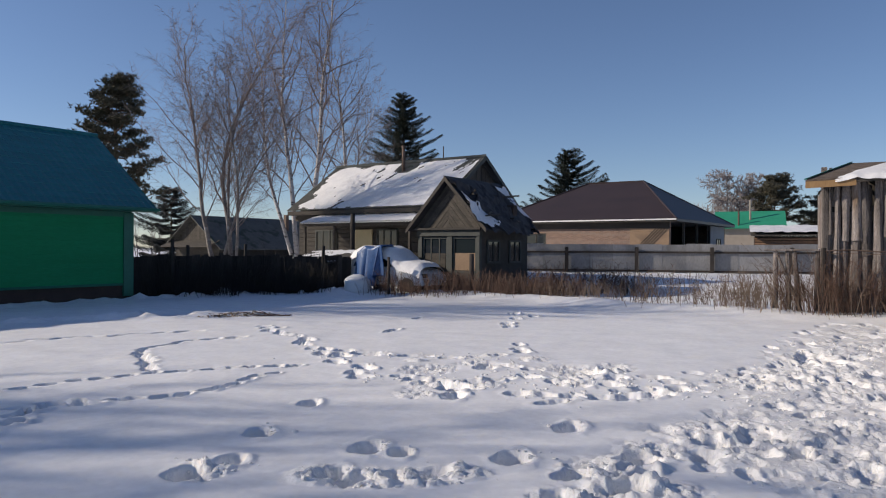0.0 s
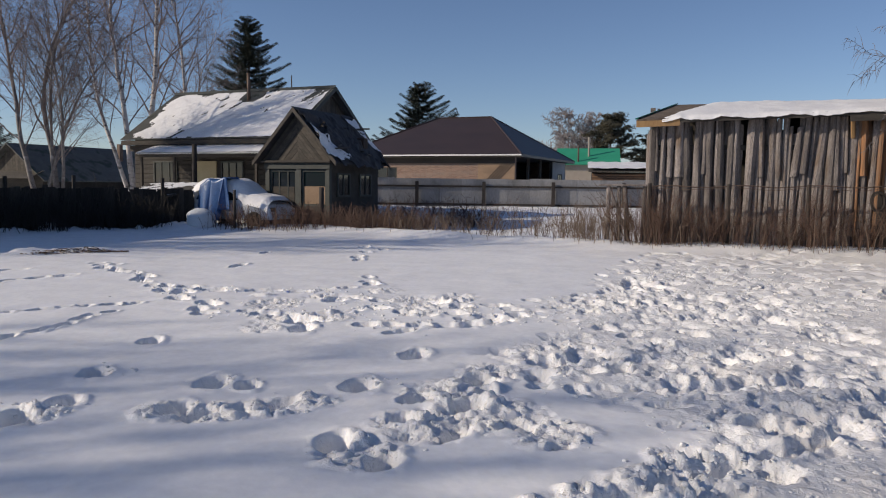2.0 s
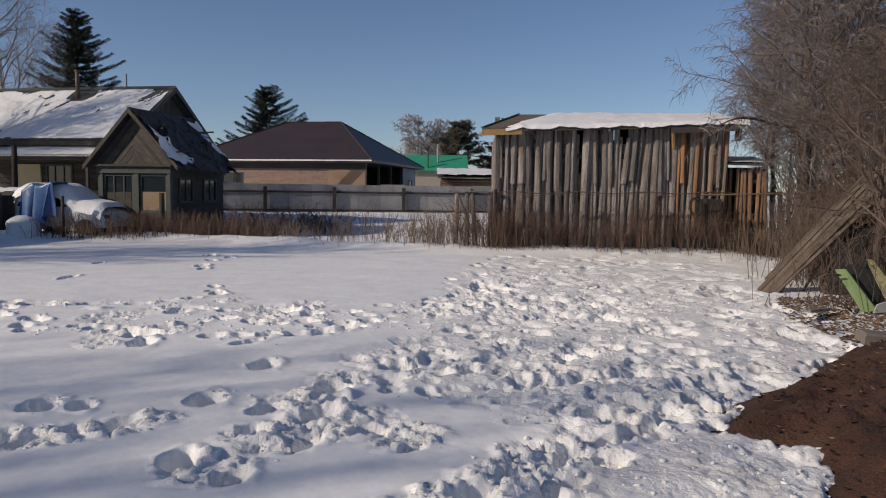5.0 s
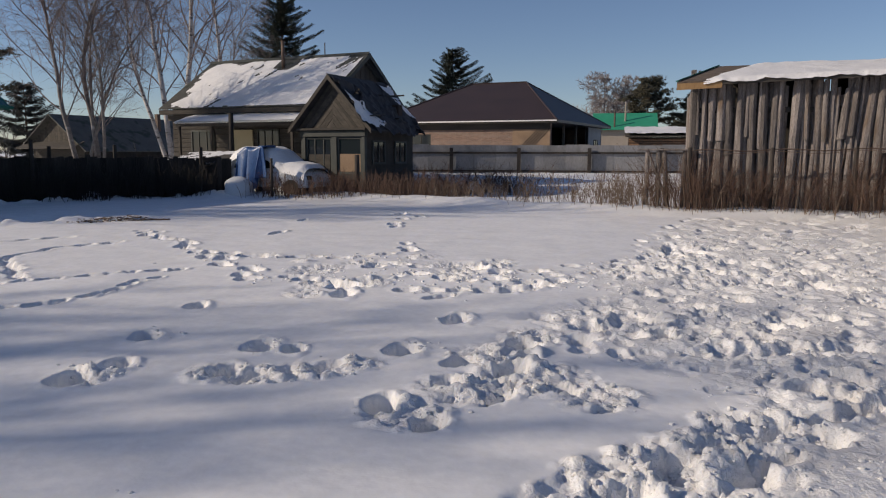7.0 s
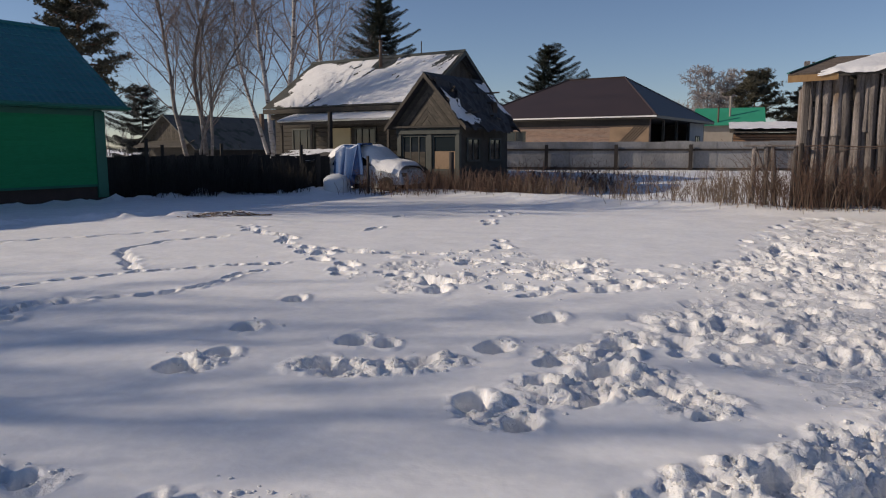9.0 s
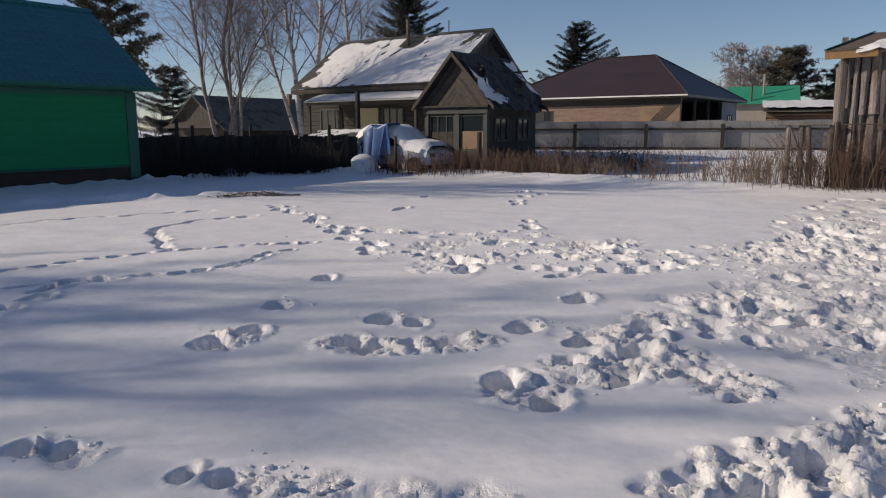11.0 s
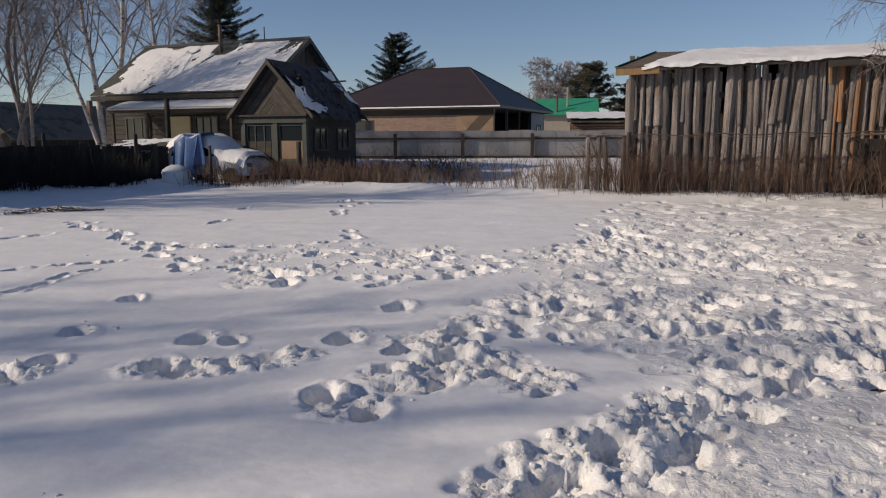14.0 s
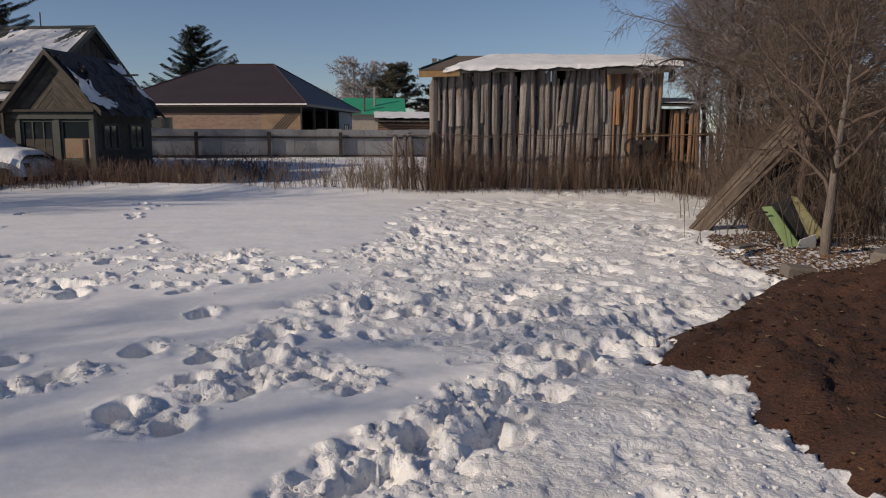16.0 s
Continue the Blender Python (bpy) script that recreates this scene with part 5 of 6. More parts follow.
zz = (3.27 + 0.0329 * (X + 0.45)) * (1 - t) + (3.92 + 0.01 * (X - 0.72)) * t + 0.05
cov = np.minimum(1.0, 3.0 * (X - (0.20 + 1.4 * t))) + 0.5 * (fbm(X * 1.3, D * 1.3, 111) - 0.5)
zz = zz + np.clip(cov, 0, 1) ** 0.5 * (0.02 + 0.05 * fbm(X * 1.2, D * 0.8, 112)) + 0.05 * (fbm(X * 3.5, D * 3.5, 117) - 0.5) - (0.03 + 0.13 * fbm(X * 3.1, D, 118)) * step(-0.26, -0.36, D)
sn = tagged(sheet("shed_roof_snow", xs, ds, zz, ROOF_SNOW, (cov > 0)[:-1, :-1]), "thick snow hanging over the shed eaves", "snow")
sn.matrix_basis = SH

an = thing("lean_to_hut", SH @ pose(6.15, 0.15, 0), "narrow lean-to of brown boards beside the shed", "hut")
x = 0.02
while x < 1.15:
    w = r.uniform(0.10, 0.16)
    part("board", slab_pole(w, 2.40 + r.uniform(-0.06, 0.04), 300 + int(x * 100)), ANNEX_WOOD, an).matrix_basis = pose(x + w / 2, 0, -0.05, 0, r.uniform(-1.5, 1.5), 0)
    x += w * 1.02
part("roof", Mesh().slab([(-0.05, -0.2, 2.42), (1.25, -0.2, 2.40), (1.25, 1.3, 2.62), (-0.05, 1.3, 2.62)], (0, 0, 0.05)), OLD_WOOD_H, an)
part("wall", Mesh().box(1.08, 1.14, 0.05, 1.2, -0.1, 2.4), OLD_WOOD, an)
part("wall", Mesh().box(0.0, 1.14, 1.15, 1.2, -0.1, 2.4), OLD_WOOD, an)
roof_cover("hut_snow", an.matrix_basis, -0.05, 1.25, -0.22, 1.3, lambda D: 2.47 + 0.14 * (D + 0.2), lambda X, D: 0.5 + 0 * X, 113, 0.08, "thin snow on the lean-to hut")

# wire fence before the shed
wf = thing("wire_fence", SH, "rusty wire fence before the shed with a coil", "fence")
pts = [(-0.05 + 0.25 * i, -0.55 + 0.02 * math.sin(i), 1.60 + 0.025 * math.sin(i * 0.9) + 0.010 * i * 0.25) for i in range(31)]
part("wire", Mesh().tube(pts, 0.016, 5), STEEL, wf)
part("wire", Mesh().tube([(p[0], p[1], p[2] - 0.06 - 0.02 * math.sin(p[0] * 3)) for p in pts], 0.010, 4), STEEL, wf)
part("wire", Mesh().tube([(p[0], p[1], 0.9 + 0.03 * math.sin(p[0] * 2)) for p in pts], 0.008, 4), STEEL, wf)
for px in (-0.05, 1.85, 3.7, 5.5, 7.4):
    part("post", Mesh().tube([(px, -0.53, -0.2), (px + uni(-0.03, 0.03), -0.53, 1.68)], 0.05, 7), POST_DARK, wf)
part("rail", Mesh().tube([(5.3, -0.6, 1.60), (7.9, -0.6, 1.68)], 0.02, 5), STRAW, wf)
for k in range(9):
    a0, rad = k * 0.3, 0.17 + 0.012 * (k % 4)
    part("wire_coil", Mesh().tube([(5.15 + rad * 0.75 * math.cos(a), -0.62 - 0.02 * k + 0.02 * math.sin(a * 2 + k), 1.30 + rad * 1.2 * math.sin(a)) for a in [a0 + i * math.pi / 8 for i in range(17)]], 0.012, 4), POST_DARK, wf, "dark coil of wire")

# rough gate frame at its left
gt = thing("gate_frame", SH @ pose(-1.35, -0.15, 0), "rough pole frame with a plank across", "frame")
for px, h, ln in ((0.25, 1.65, 0.0), (0.55, 1.62, 0.03), (0.78, 1.60, 0.12), (1.15, 1.6, -0.03)):
    part("pole", Mesh().tube([(px, 0, -0.2), (px - ln * 0.4, 0, h * 0.5), (px - ln, 0, h)], [0.06, 0.065, 0.055], 7), GREY_WOOD, gt)
part("plank", Mesh().box(0.0, 1.32, -0.09, 0.08, 1.60, 1.65, None, 0.008), GREY_WOOD, gt)
part("brace", Mesh().tube([(0.3, -0.05, 1.5), (0.85, -0.05, 0.1)], 0.035, 6), GREY_WOOD, gt)

# ---- trees ----
def bough(m, start, way, length, r0, rng, level, spec, twigs):
    """One limb and all that grows on it. spec: per level (children, length ratio, angle, wander, lift, rings, sides)."""
    kids, ratio, angle, wander, lift, rings, sides = spec[level]
    pts, rad, d = [Vector(start)], [r0], Vector(way).normalized()
    seg = length / rings
    for i in range(rings):
        d = (d + Vector((rng.gauss(0, wander), rng.gauss(0, wander), rng.gauss(0, wander) + lift))).normalized()
        pts.append(pts[-1] + d * seg)
        rad.append(r0 * (1 - (i + 1) / rings * 0.86))
    (m if level < spec["split"] else twigs).tube(pts, rad, sides, cap=False)
    if level + 1 not in spec:
        return
    low = spec.get("bare", 0.25) if level == 0 else 0.15
    for k in range(kids):
        t = low + (1 - low) * (k + rng.random()) / kids
        f = t * rings
        i = min(int(f), rings - 1)
        p = pts[i].lerp(pts[i + 1], f - i)
        axis = (pts[i + 1] - pts[i]).normalized()
        az = k * 2.4 + rng.uniform(-0.5, 0.5)
        o = axis.orthogonal().normalized()
        o = Matrix.Rotation(az, 3, axis) @ o
        ang = radians(angle) * rng.uniform(0.7, 1.3)
        way2 = axis * math.cos(ang) + o * math.sin(ang)
        ln = length * ratio * rng.uniform(0.6, 1.2) * (1.15 - 0.75 * t if level == 0 else 1.1 - 0.5 * t)
        rr = max(rad[i] * 0.55, spec["thin"])
        if level == 0:
            rr = min(rr, r0 * spec.get("limb", 0.42))
        bough(m, p, way2, ln, max(rr if level == 0 else rad[i] * 0.5, spec["thin"]), rng, level + 1, spec, twigs)


def leafless(name, x, y, stems, spec, bark, twig, label, seed, z=None, group=""):
    th = thing(name, pose(x, y, (ground_z(x, y) if z is None else z) - 0.1), label, "tree", group)
    rng = random.Random(seed)
    m, tw = Mesh(), Mesh()
    for (sx_, sy_, wx, wy, h, r0) in stems:
        bough(m, (sx_, sy_, 0), (wx, wy, 1), h, r0, rng, 0, spec, tw)
    part("trunk", m, bark, th, "bark of trunk and limbs", True)
    part("crown", tw, twig, th, "bare fine twigs")
    return th


BIRCH = {0: (24, 0.44, 36, 0.07, 0.03, 14, 8), 1: (11, 0.44, 36, 0.12, 0.06, 8, 5), 2: (9, 0.52, 40, 0.15, 0.0, 5, 3), 3: (0, 0.6, 36, 0.16, -0.12, 4, 3), "split": 1, "limb": 0.26, "thin": 0.0062, "bare": 0.24}
leafless("birch", -9.76, 31.5, [(0, 0, -0.10, 0.0, 10.8, 0.115), (0.1, 0.1, 0.10, 0.02, 8.4, 0.08)], BIRCH, GREY_BIRCH, BIRCH_TWIG, "bare birch leaning beside the cabin", 11, group="birches")
leafless("birch", -9.1, 31.72, [(0, 0, 0.02, 0.0, 12.4, 0.125), (0.05, 0, 0.20, -0.02, 9.2, 0.08), (-0.05, 0, -0.13, 0.0, 10.2, 0.075)], BIRCH, GREY_BIRCH, BIRCH_TWIG, "tall bare forked birch", 12, group="birches")
leafless("birch", -7.85, 39.2, [(0, 0, 0.0, 0.0, 16.0, 0.16), (0, 0.1, -0.14, 0.0, 13.5, 0.12)], BIRCH, BIRCH_BARK, BIRCH_TWIG, "tall bare birch behind the old house", 13, group="birches")
leafless("birch", -8.1, 43.5, [(0, 0, 0.09, 0.0, 17.6, 0.19)], BIRCH, BIRCH_BARK, BIRCH_TWIG, "tall white-barked bare birch", 14, group="birches")
leafless("birch", -6.2, 45.0, [(0, 0, 0.14, 0.0, 14.0, 0.15), (0, 0, 0.32, 0, 11, 0.09)], BIRCH, BIRCH_BARK, BIRCH_TWIG, "bare birch above the slate roof", 15, group="birches")
SHADE = {0: (28, 0.42, 42, 0.045, 0.03, 10, 6), 1: (9, 0.45, 38, 0.10, 0.05, 5, 3), 2: (8, 0.55, 40, 0.14, 0.0, 3, 3), "split": 2, "thin": 0.026, "bare": 0.25}
# bare trees beyond the green house that shade the field
for k, (x, y, h) in enumerate(((-28, 2.6, 13.2), (-29, 4.1, 15), (-31, 5.7, 16), (-34, 7.4, 17), (-36, 6.6, 18), (-31, 7.8, 15.5), (-25, 18.4, 16), (-27, 20.3, 18), (-25, 22.2, 17))):
    leafless("birch", x, y, [(0, 0, 0.02, 0.0, h, 0.2), (0.1, 0, 0.12, 0.05, h * 0.8, 0.12)], SHADE, BIRCH_BARK, BIRCH_TWIG, "bare birch beyond the green house", 30 + k, z=0.0, group="birches")
WEEP = {0: (30, 0.42, 50, 0.05, 0.03, 12, 8), 1: (12, 0.46, 45, 0.12, 0.0, 7, 5), 2: (12, 0.55, 42, 0.15, -0.05, 4, 3), 3: (0, 0.8, 35, 0.12, -0.28, 4, 3), "split": 2, "thin": 0.0078, "bare": 0.27}
leafless("birch", 16.3, 13.9, [(0, 0, 0.0, -0.04, 10.5, 0.14), (0.3, -0.2, 0.08, -0.1, 9.0, 0.12), (0.5, 0.3, 0.02, 0.06, 9.5, 0.09)], WEEP, BROWN_BARK, PALE_TWIG, "large bare birch with drooping pale twigs", 16)
leafless("birch", 15.3, 12.9, [(0, 0, 0.12, -0.02, 4.6, 0.055)], WEEP, APPLE_BARK, PALE_TWIG, "slim leaning birch beside the annex", 17)
leafless("birch", 18.5, 12.5, [(0, 0, 0.0, 0.0, 9.0, 0.15), (0.4, 0, 0.1, 0.1, 8.5, 0.12)], WEEP, BROWN_BARK, PALE_TWIG, "bare birch behind the thicket", 18)
leafless("birch", 20.6, 14.4, [(0, 0, -0.03, 0.0, 9.5, 0.15), (0.4, 0, 0.08, 0.1, 9.0, 0.12)], WEEP, BROWN_BARK, PALE_TWIG, "bare birch far back in the thicket", 24)
leafless("birch", 19.7, 15.6, [(0, 0, 0.0, 0.0, 9.0, 0.13), (0.3, 0, 0.10, 0.0, 9.5, 0.12)], WEEP, BROWN_BARK, PALE_TWIG, "bare birch behind the lean-to hut", 25)
SLIM = dict(WEEP)
SLIM[0] = (36, 0.27, 46, 0.05, 0.03, 12, 6)
leafless("birch", 19.9, 18.6, [(0, 0, 0.0, 0.0, 9.5, 0.12), (0.5, 0, 0.06, 0.0, 9.0, 0.10)], SLIM, BROWN_BARK, PALE_TWIG, "slender bare birch behind the lean-to hut", 26)
leafless("birch", 22.6, 19.4, [(0, 0, 0.0, 0.0, 10.5, 0.13), (0.5, 0, 0.05, 0.0, 9.5, 0.10)], SLIM, BROWN_BARK, PALE_TWIG, "slender bare birch beyond the thicket", 27)
APPLE = {0: (12, 0.80, 55, 0.04, 0.03, 8, 8), 1: (11, 0.55, 45, 0.16, 0.06, 6, 6), 2: (10, 0.50, 48, 0.2, 0.05, 4, 4), 3: (0, 0.45, 40, 0.2, 0.03, 3, 3), "split": 2, "thin": 0.004, "bare": 0.35}
leafless("apple_tree", 9.32, 6.2, [(0, 0, -0.04, 0.04, 3.2, 0.075)], {**APPLE, "split": 1, "bare": 0.26}, APPLE_BARK, BROWN_BARK, "old bare fruit tree with a pale lower trunk", 19)
leafless("apple_tree", 10.6, 7.6, [(0, 0, -0.02, 0.0, 3.9, 0.07), (0.2, 0.2, 0.15, 0.0, 3.4, 0.05)], APPLE, BROWN_BARK, BROWN_BARK, "bare fruit tree behind the leaning boards", 20)
leafless("apple_tree", 12.2, 9.0, [(0, 0, -0.05, 0.0, 4.2, 0.07), (0.3, -0.2, 0.1, -0.1, 3.8, 0.06)], APPLE, BROWN_BARK, BROWN_BARK, "bare fruit tree in the thicket", 21)
leafless("apple_tree", 10.9, 5.6, [(0, 0, 0.05, 0.05, 4.2, 0.08)], APPLE, BROWN_BARK, BROWN_BARK, "bare fruit tree at the yard fence", 22)
POPLAR = {0: (26, 0.50, 58, 0.05, 0.03, 9, 6), 1: (12, 0.55, 50, 0.14, 0.03, 5, 3), 2: (11, 0.6, 50, 0.18, 0.02, 3, 3), 3: (0, 0.7, 45, 0.16, 0.02, 2, 3), "split": 1, "thin": 0.048, "bare": 0.10}
leafless("poplar", 40.3, 102.3, [(-0.8, 0, -0.12, 0, 11.5, 0.3), (1.2, 0, 0.16, 0, 10.5, 0.25)], POPLAR, HAZE_TWIG, HAZE_TWIG, "far pale bare poplar", 23, z=0.4)
SCRUB = {0: (10, 0.5, 40, 0.08, 0.02, 5, 4), 1: (6, 0.5, 40, 0.14, 0.02, 4, 3), "split": 0, "thin": 0.012, "bare": 0.1}
for k in range(10):
    x = -40 + k * 3.4 + uni(-1, 1)
    leafless("far_shrub", x, 80 + uni(-5, 5), [(uni(-1, 1), 0, uni(-0.2, 0.2), 0, uni(3, 5), 0.06) for _ in range(4)], SCRUB, PALE_TWIG, PALE_TWIG, "far grey leafless shrub", 60 + k, z=0.4, group="far shrubs")


def needle_fan(m, p, d, length, droop, rng, width=0.05, n=9):
    """A twig with needles, as small hanging blades on both sides."""
    side = d.cross(Vector((0, 0, 1)))
    side = side.normalized() if side.length > 1e-3 else Vector((1, 0, 0))
    for i in range(n):
        t = (i + 0.5) / n
        q = p + d * (length * t) + Vector((0, 0, -droop * t * t))
        for s in (-1, 1):
            tip = q + (side * s * rng.uniform(0.5, 1.1) + d * 0.6 + Vector((0, 0, rng.uniform(-0.7, 0.1)))) * (width * 4.2 * (1.15 - 0.6 * t))
            w = d * width
            k = len(m.v)
            m.v += [tuple(q - w), tuple(q + w), tuple(tip)]
            m.f.append((k, k + 1, k + 2))


def spruce(x, y, h, r, seed, label, z=0.4, gap=0.42, lopsided=0.0, leaf=SPRUCE_LEAF):
    th = thing("spruce", pose(x, y, z), label, "tree")
    rng = random.Random(seed)
    tr, lf = Mesh(), Mesh()
    tr.tube([(0, 0, -0.3), (0.05, 0, h * 0.5), (0, 0, h)], [h * 0.017, h * 0.010, 0.015], 8)
    zz = h * 0.12
    while zz < h * 0.985:
        t = zz / h
        reach = r * (1 - t) ** 0.75 * rng.uniform(0.75, 1.12) + 0.12
        for k in range(6):
            a = k * math.pi / 3 + rng.uniform(-0.5, 0.5) + zz * 2.1
            ln = reach * rng.uniform(0.7, 1.15) * (1 + lopsided * math.cos(a))
            d = Vector((math.cos(a), math.sin(a), 0.25 * t - 0.28 * (1 - t) + rng.uniform(-0.08, 0.08))).normalized()
            p = Vector((0, 0, zz + rng.uniform(-0.12, 0.12)))
            pts = [p + d * (ln * q) + Vector((0, 0, 0.30 * ln * (q ** 2) - 0.06 * ln * q)) for q in (0, 0.35, 0.7, 1.0)]
            tr.tube(pts, [0.03, 0.02, 0.012, 0.005], 3, cap=False)
            m = max(3, int(ln / 0.16))
            for i in range(m):
                q = (i + 0.6) / m
                b = p + d * (ln * q) + Vector((0, 0, 0.30 * ln * q * q - 0.06 * ln * q))
                for s in (-1, 1):
                    o = (Vector((-d.y, d.x, 0)).normalized() * s * 0.8 + d * 0.75 + Vector((0, 0, -0.15))).normalized()
                    needle_fan(lf, b, o, 0.14 + 0.30 * ln * (1 - q) * rng.uniform(0.5, 1.0), 0.1, rng, 0.068, 4)
        zz += gap * (0.75 + 0.4 * (1 - t)) * rng.uniform(0.8, 1.2)
    part("trunk", tr, BROWN_BARK, th)
    part("crown", lf, leaf, th, "dull green needles")


def pine(x, y, h, r, seed, label, z=0.4, bare=0.35, clumps=150, size=0.55):
    th = thing("pine", pose(x, y, z), label, "tree")
    rng = random.Random(seed)
    tr, lf = Mesh(), Mesh()
    trunk = [Vector((0.25 * math.sin(i * 0.8), 0.15 * math.cos(i), h * i / 8)) for i in range(9)]
    trunk[0].z = -0.3
    tr.tube(trunk, [h * 0.018 * (1 - i / 9.5) for i in range(9)], 8)
    def pad(c, w):
        """A flat cloud of needle tufts round the end of a twig."""
        for _ in range(int(26 * w / 0.5)):
            q = c + Vector((rng.gauss(0, 0.42), rng.gauss(0, 0.42), rng.gauss(0, 0.16))) * w
            for _ in range(7):
                d = Vector((rng.gauss(0, 1), rng.gauss(0, 1), rng.gauss(0.5, 0.7))).normalized()
                o = d.orthogonal().normalized() * 0.030 * size / 0.6
                k = len(lf.v)
                lf.v += [tuple(q - o), tuple(q + o), tuple(q + d * size * rng.uniform(0.22, 0.45))]
                lf.f.append((k, k + 1, k + 2))

    limbs = max(18, clumps // 4)
    for k in range(limbs):
        t = bare + (1 - bare) * (k + rng.random() * 0.8) / limbs
        a = k * 2.4 + rng.uniform(-0.6, 0.6)
        s = (t - bare) / (1 - bare)
        ln = r * (0.35 + 0.65 * math.sin(math.pi * min(1, 0.25 + 0.72 * s))) * rng.choice((1.05, 0.95, 0.8, 0.55)) * (1 - 0.35 * s)
        f = min(t * 8, 7.99)
        root = trunk[int(f)].lerp(trunk[int(f) + 1], f - int(f))
        way = Vector((math.cos(a), math.sin(a), 0.12 + 0.5 * s))
        end = root + way * ln
        mid = root.lerp(end, 0.5) + Vector((0, 0, -0.12 * ln))
        tr.tube([root, mid, end], [0.07, 0.045, 0.015], 4, cap=False)
        for u in (0.42, 0.6, 0.78, 0.95):
            c = (root.lerp(mid, u * 2) if u < 0.5 else mid.lerp(end, u * 2 - 1)) + Vector((rng.gauss(0, 0.2), rng.gauss(0, 0.2), rng.uniform(0.0, 0.2)))
            pad(c, size * rng.uniform(0.75, 1.15))
        for _ in range(2):
            pad(mid.lerp(end, rng.random()) + Vector((rng.gauss(0, 0.35), rng.gauss(0, 0.35), rng.uniform(-0.05, 0.15))) * ln * 0.6, size * rng.uniform(0.5, 0.9))
    pad(trunk[-1], size * 0.8)
    part("trunk", tr, PINE_BARK, th, "reddish pine bark")
    part("crown", lf, PINE_LEAF, th, "dark clumps of pine needles")


spruce(-3.95, 71.9, 16.7, 7.3, 41, "tall dark spruce behind the old house")
spruce(12.6, 74.0, 11.4, 8.4, 42, "dark spruce behind the brick house", lopsided=0.2)
spruce(-21.6, 58.0, 6.2, 4.8, 43, "grey spruce beside the cabin, far haze put into its colour", leaf=HAZED_LEAF)
spruce(16.3, 76.0, 8.2, 4.6, 44, "smaller spruce behind the brick house")
pine(-18.3, 41.2, 10.5, 2.5, 45, "tall dark pine behind the green house", bare=0.38, clumps=130, size=0.6)
pine(41.0, 90.0, 9.8, 3.6, 46, "far broad dark pine", bare=0.5, clumps=90, size=0.9)
pine(47.5, 90.0, 8.5, 3.2, 47, "far dark pine beside the shed", bare=0.3, clumps=90, size=0.9)


# ---- dry weeds ----
def weeds(name, line, count, spread, h0, h1, material, label, seed, thick=0.006, forks=1, lean=0.22, skip=None):
    m = Mesh()
    rng = random.Random(seed)
    legs = list(zip(line, line[1:]))
    ln = [math.hypot(b[0] - a[0], b[1] - a[1]) for a, b in legs]
    for _ in range(count):
        s = rng.uniform(0, sum(ln))
        for (a, b), L in zip(legs, ln):
            if s <= L:
                break
            s -= L
        clump = 0.5 + 0.5 * math.sin(s * 2.1 + seed) * math.sin(s * 0.83 + 2)
        x = a[0] + (b[0] - a[0]) * s / L + rng.gauss(0, spread)
        y = a[1] + (b[1] - a[1]) * s / L + rng.gauss(0, spread)
        if rng.random() > 0.45 + 0.8 * clump:
            continue
        z = ground_z(x, y) - 0.03
        h = rng.uniform(h0, h1) * (0.45 + 0.75 * clump)
        lx, ly = rng.gauss(0, lean), rng.gauss(0, lean)
        p = [Vector((x, y, z)), Vector((x + lx * h * 0.35, y + ly * h * 0.35, z + h * 0.5)), Vector((x + lx * h + rng.gauss(0, 0.03), y + ly * h, z + h))]
        m.tube(p, [thick, thick * 0.8, thick * 0.4], 3, cap=False)
        for k in range(forks):
            q = p[1].lerp(p[2], rng.uniform(-0.6, 0.8))
            d = Vector((rng.gauss(0, 0.6), rng.gauss(0, 0.6), rng.uniform(0.2, 1))).normalized()
            m.tube([q, q + d * h * rng.uniform(0.12, 0.32)], [thick * 0.6, thick * 0.3], 3, cap=False)
    ob = part(name, m, material, None, label)
    tagged(ob, "", "weeds", "", "stuff")


shed_line = [(8.2, 17.85), (9.0, 17.2), (12.0, 15.75), (15.6, 14.05)]
weeds("dry_stalks", shed_line, 620, 0.22, 0.5, 1.45, STALK, "tall reddish dry stalks before the shed", 1, 0.0065, 9, 0.36)
weeds("dry_stalks", shed_line, 170, 0.22, 0.5, 1.5, STALK_PALE, "pale dry stalks before the shed", 2, 0.008, 1)
edge = [(1.3, 25.4), (3.6, 22.8), (6.3, 20.0), (8.4, 18.0)]
weeds("dry_stalks", edge, 300, 0.40, 0.3, 0.95, STALK_PALE, "pale dry weeds along the field edge", 3, 0.007, 7, 0.32)
weeds("dry_stalks", edge, 130, 0.5, 0.3, 0.9, STALK, "brown dry weeds along the field edge", 4, 0.007, 6, 0.35)
weeds("dry_stalks", [(6.9, 18.9), (8.5, 17.8)], 220, 0.3, 0.6, 1.2, STALK_PALE, "pale dry weeds beside the gate frame", 5, 0.008, 4)
weeds("dry_grass", [(-2.3, 25.5), (-0.6, 24.9), (1.6, 24.6), (4.0, 23.4)], 1000, 0.42, 0.35, 0.9, STALK, "brown tangled dry grass before the porch", 6, 0.008, 3)
weeds("dry_stalks", [(3, 28), (9, 25), (14, 22)], 520, 1.7, 0.3, 0.85, STALK_PALE, "sparse dry stalks in the snow behind the weeds", 7, 0.007, 6, 0.35)
weeds("dry_stalks", [(2.5, 33), (9, 31), (18, 28)], 500, 2.4, 0.25, 0.6, STALK, "sparse dry stalks before the sheet fence", 8, 0.007, 2)
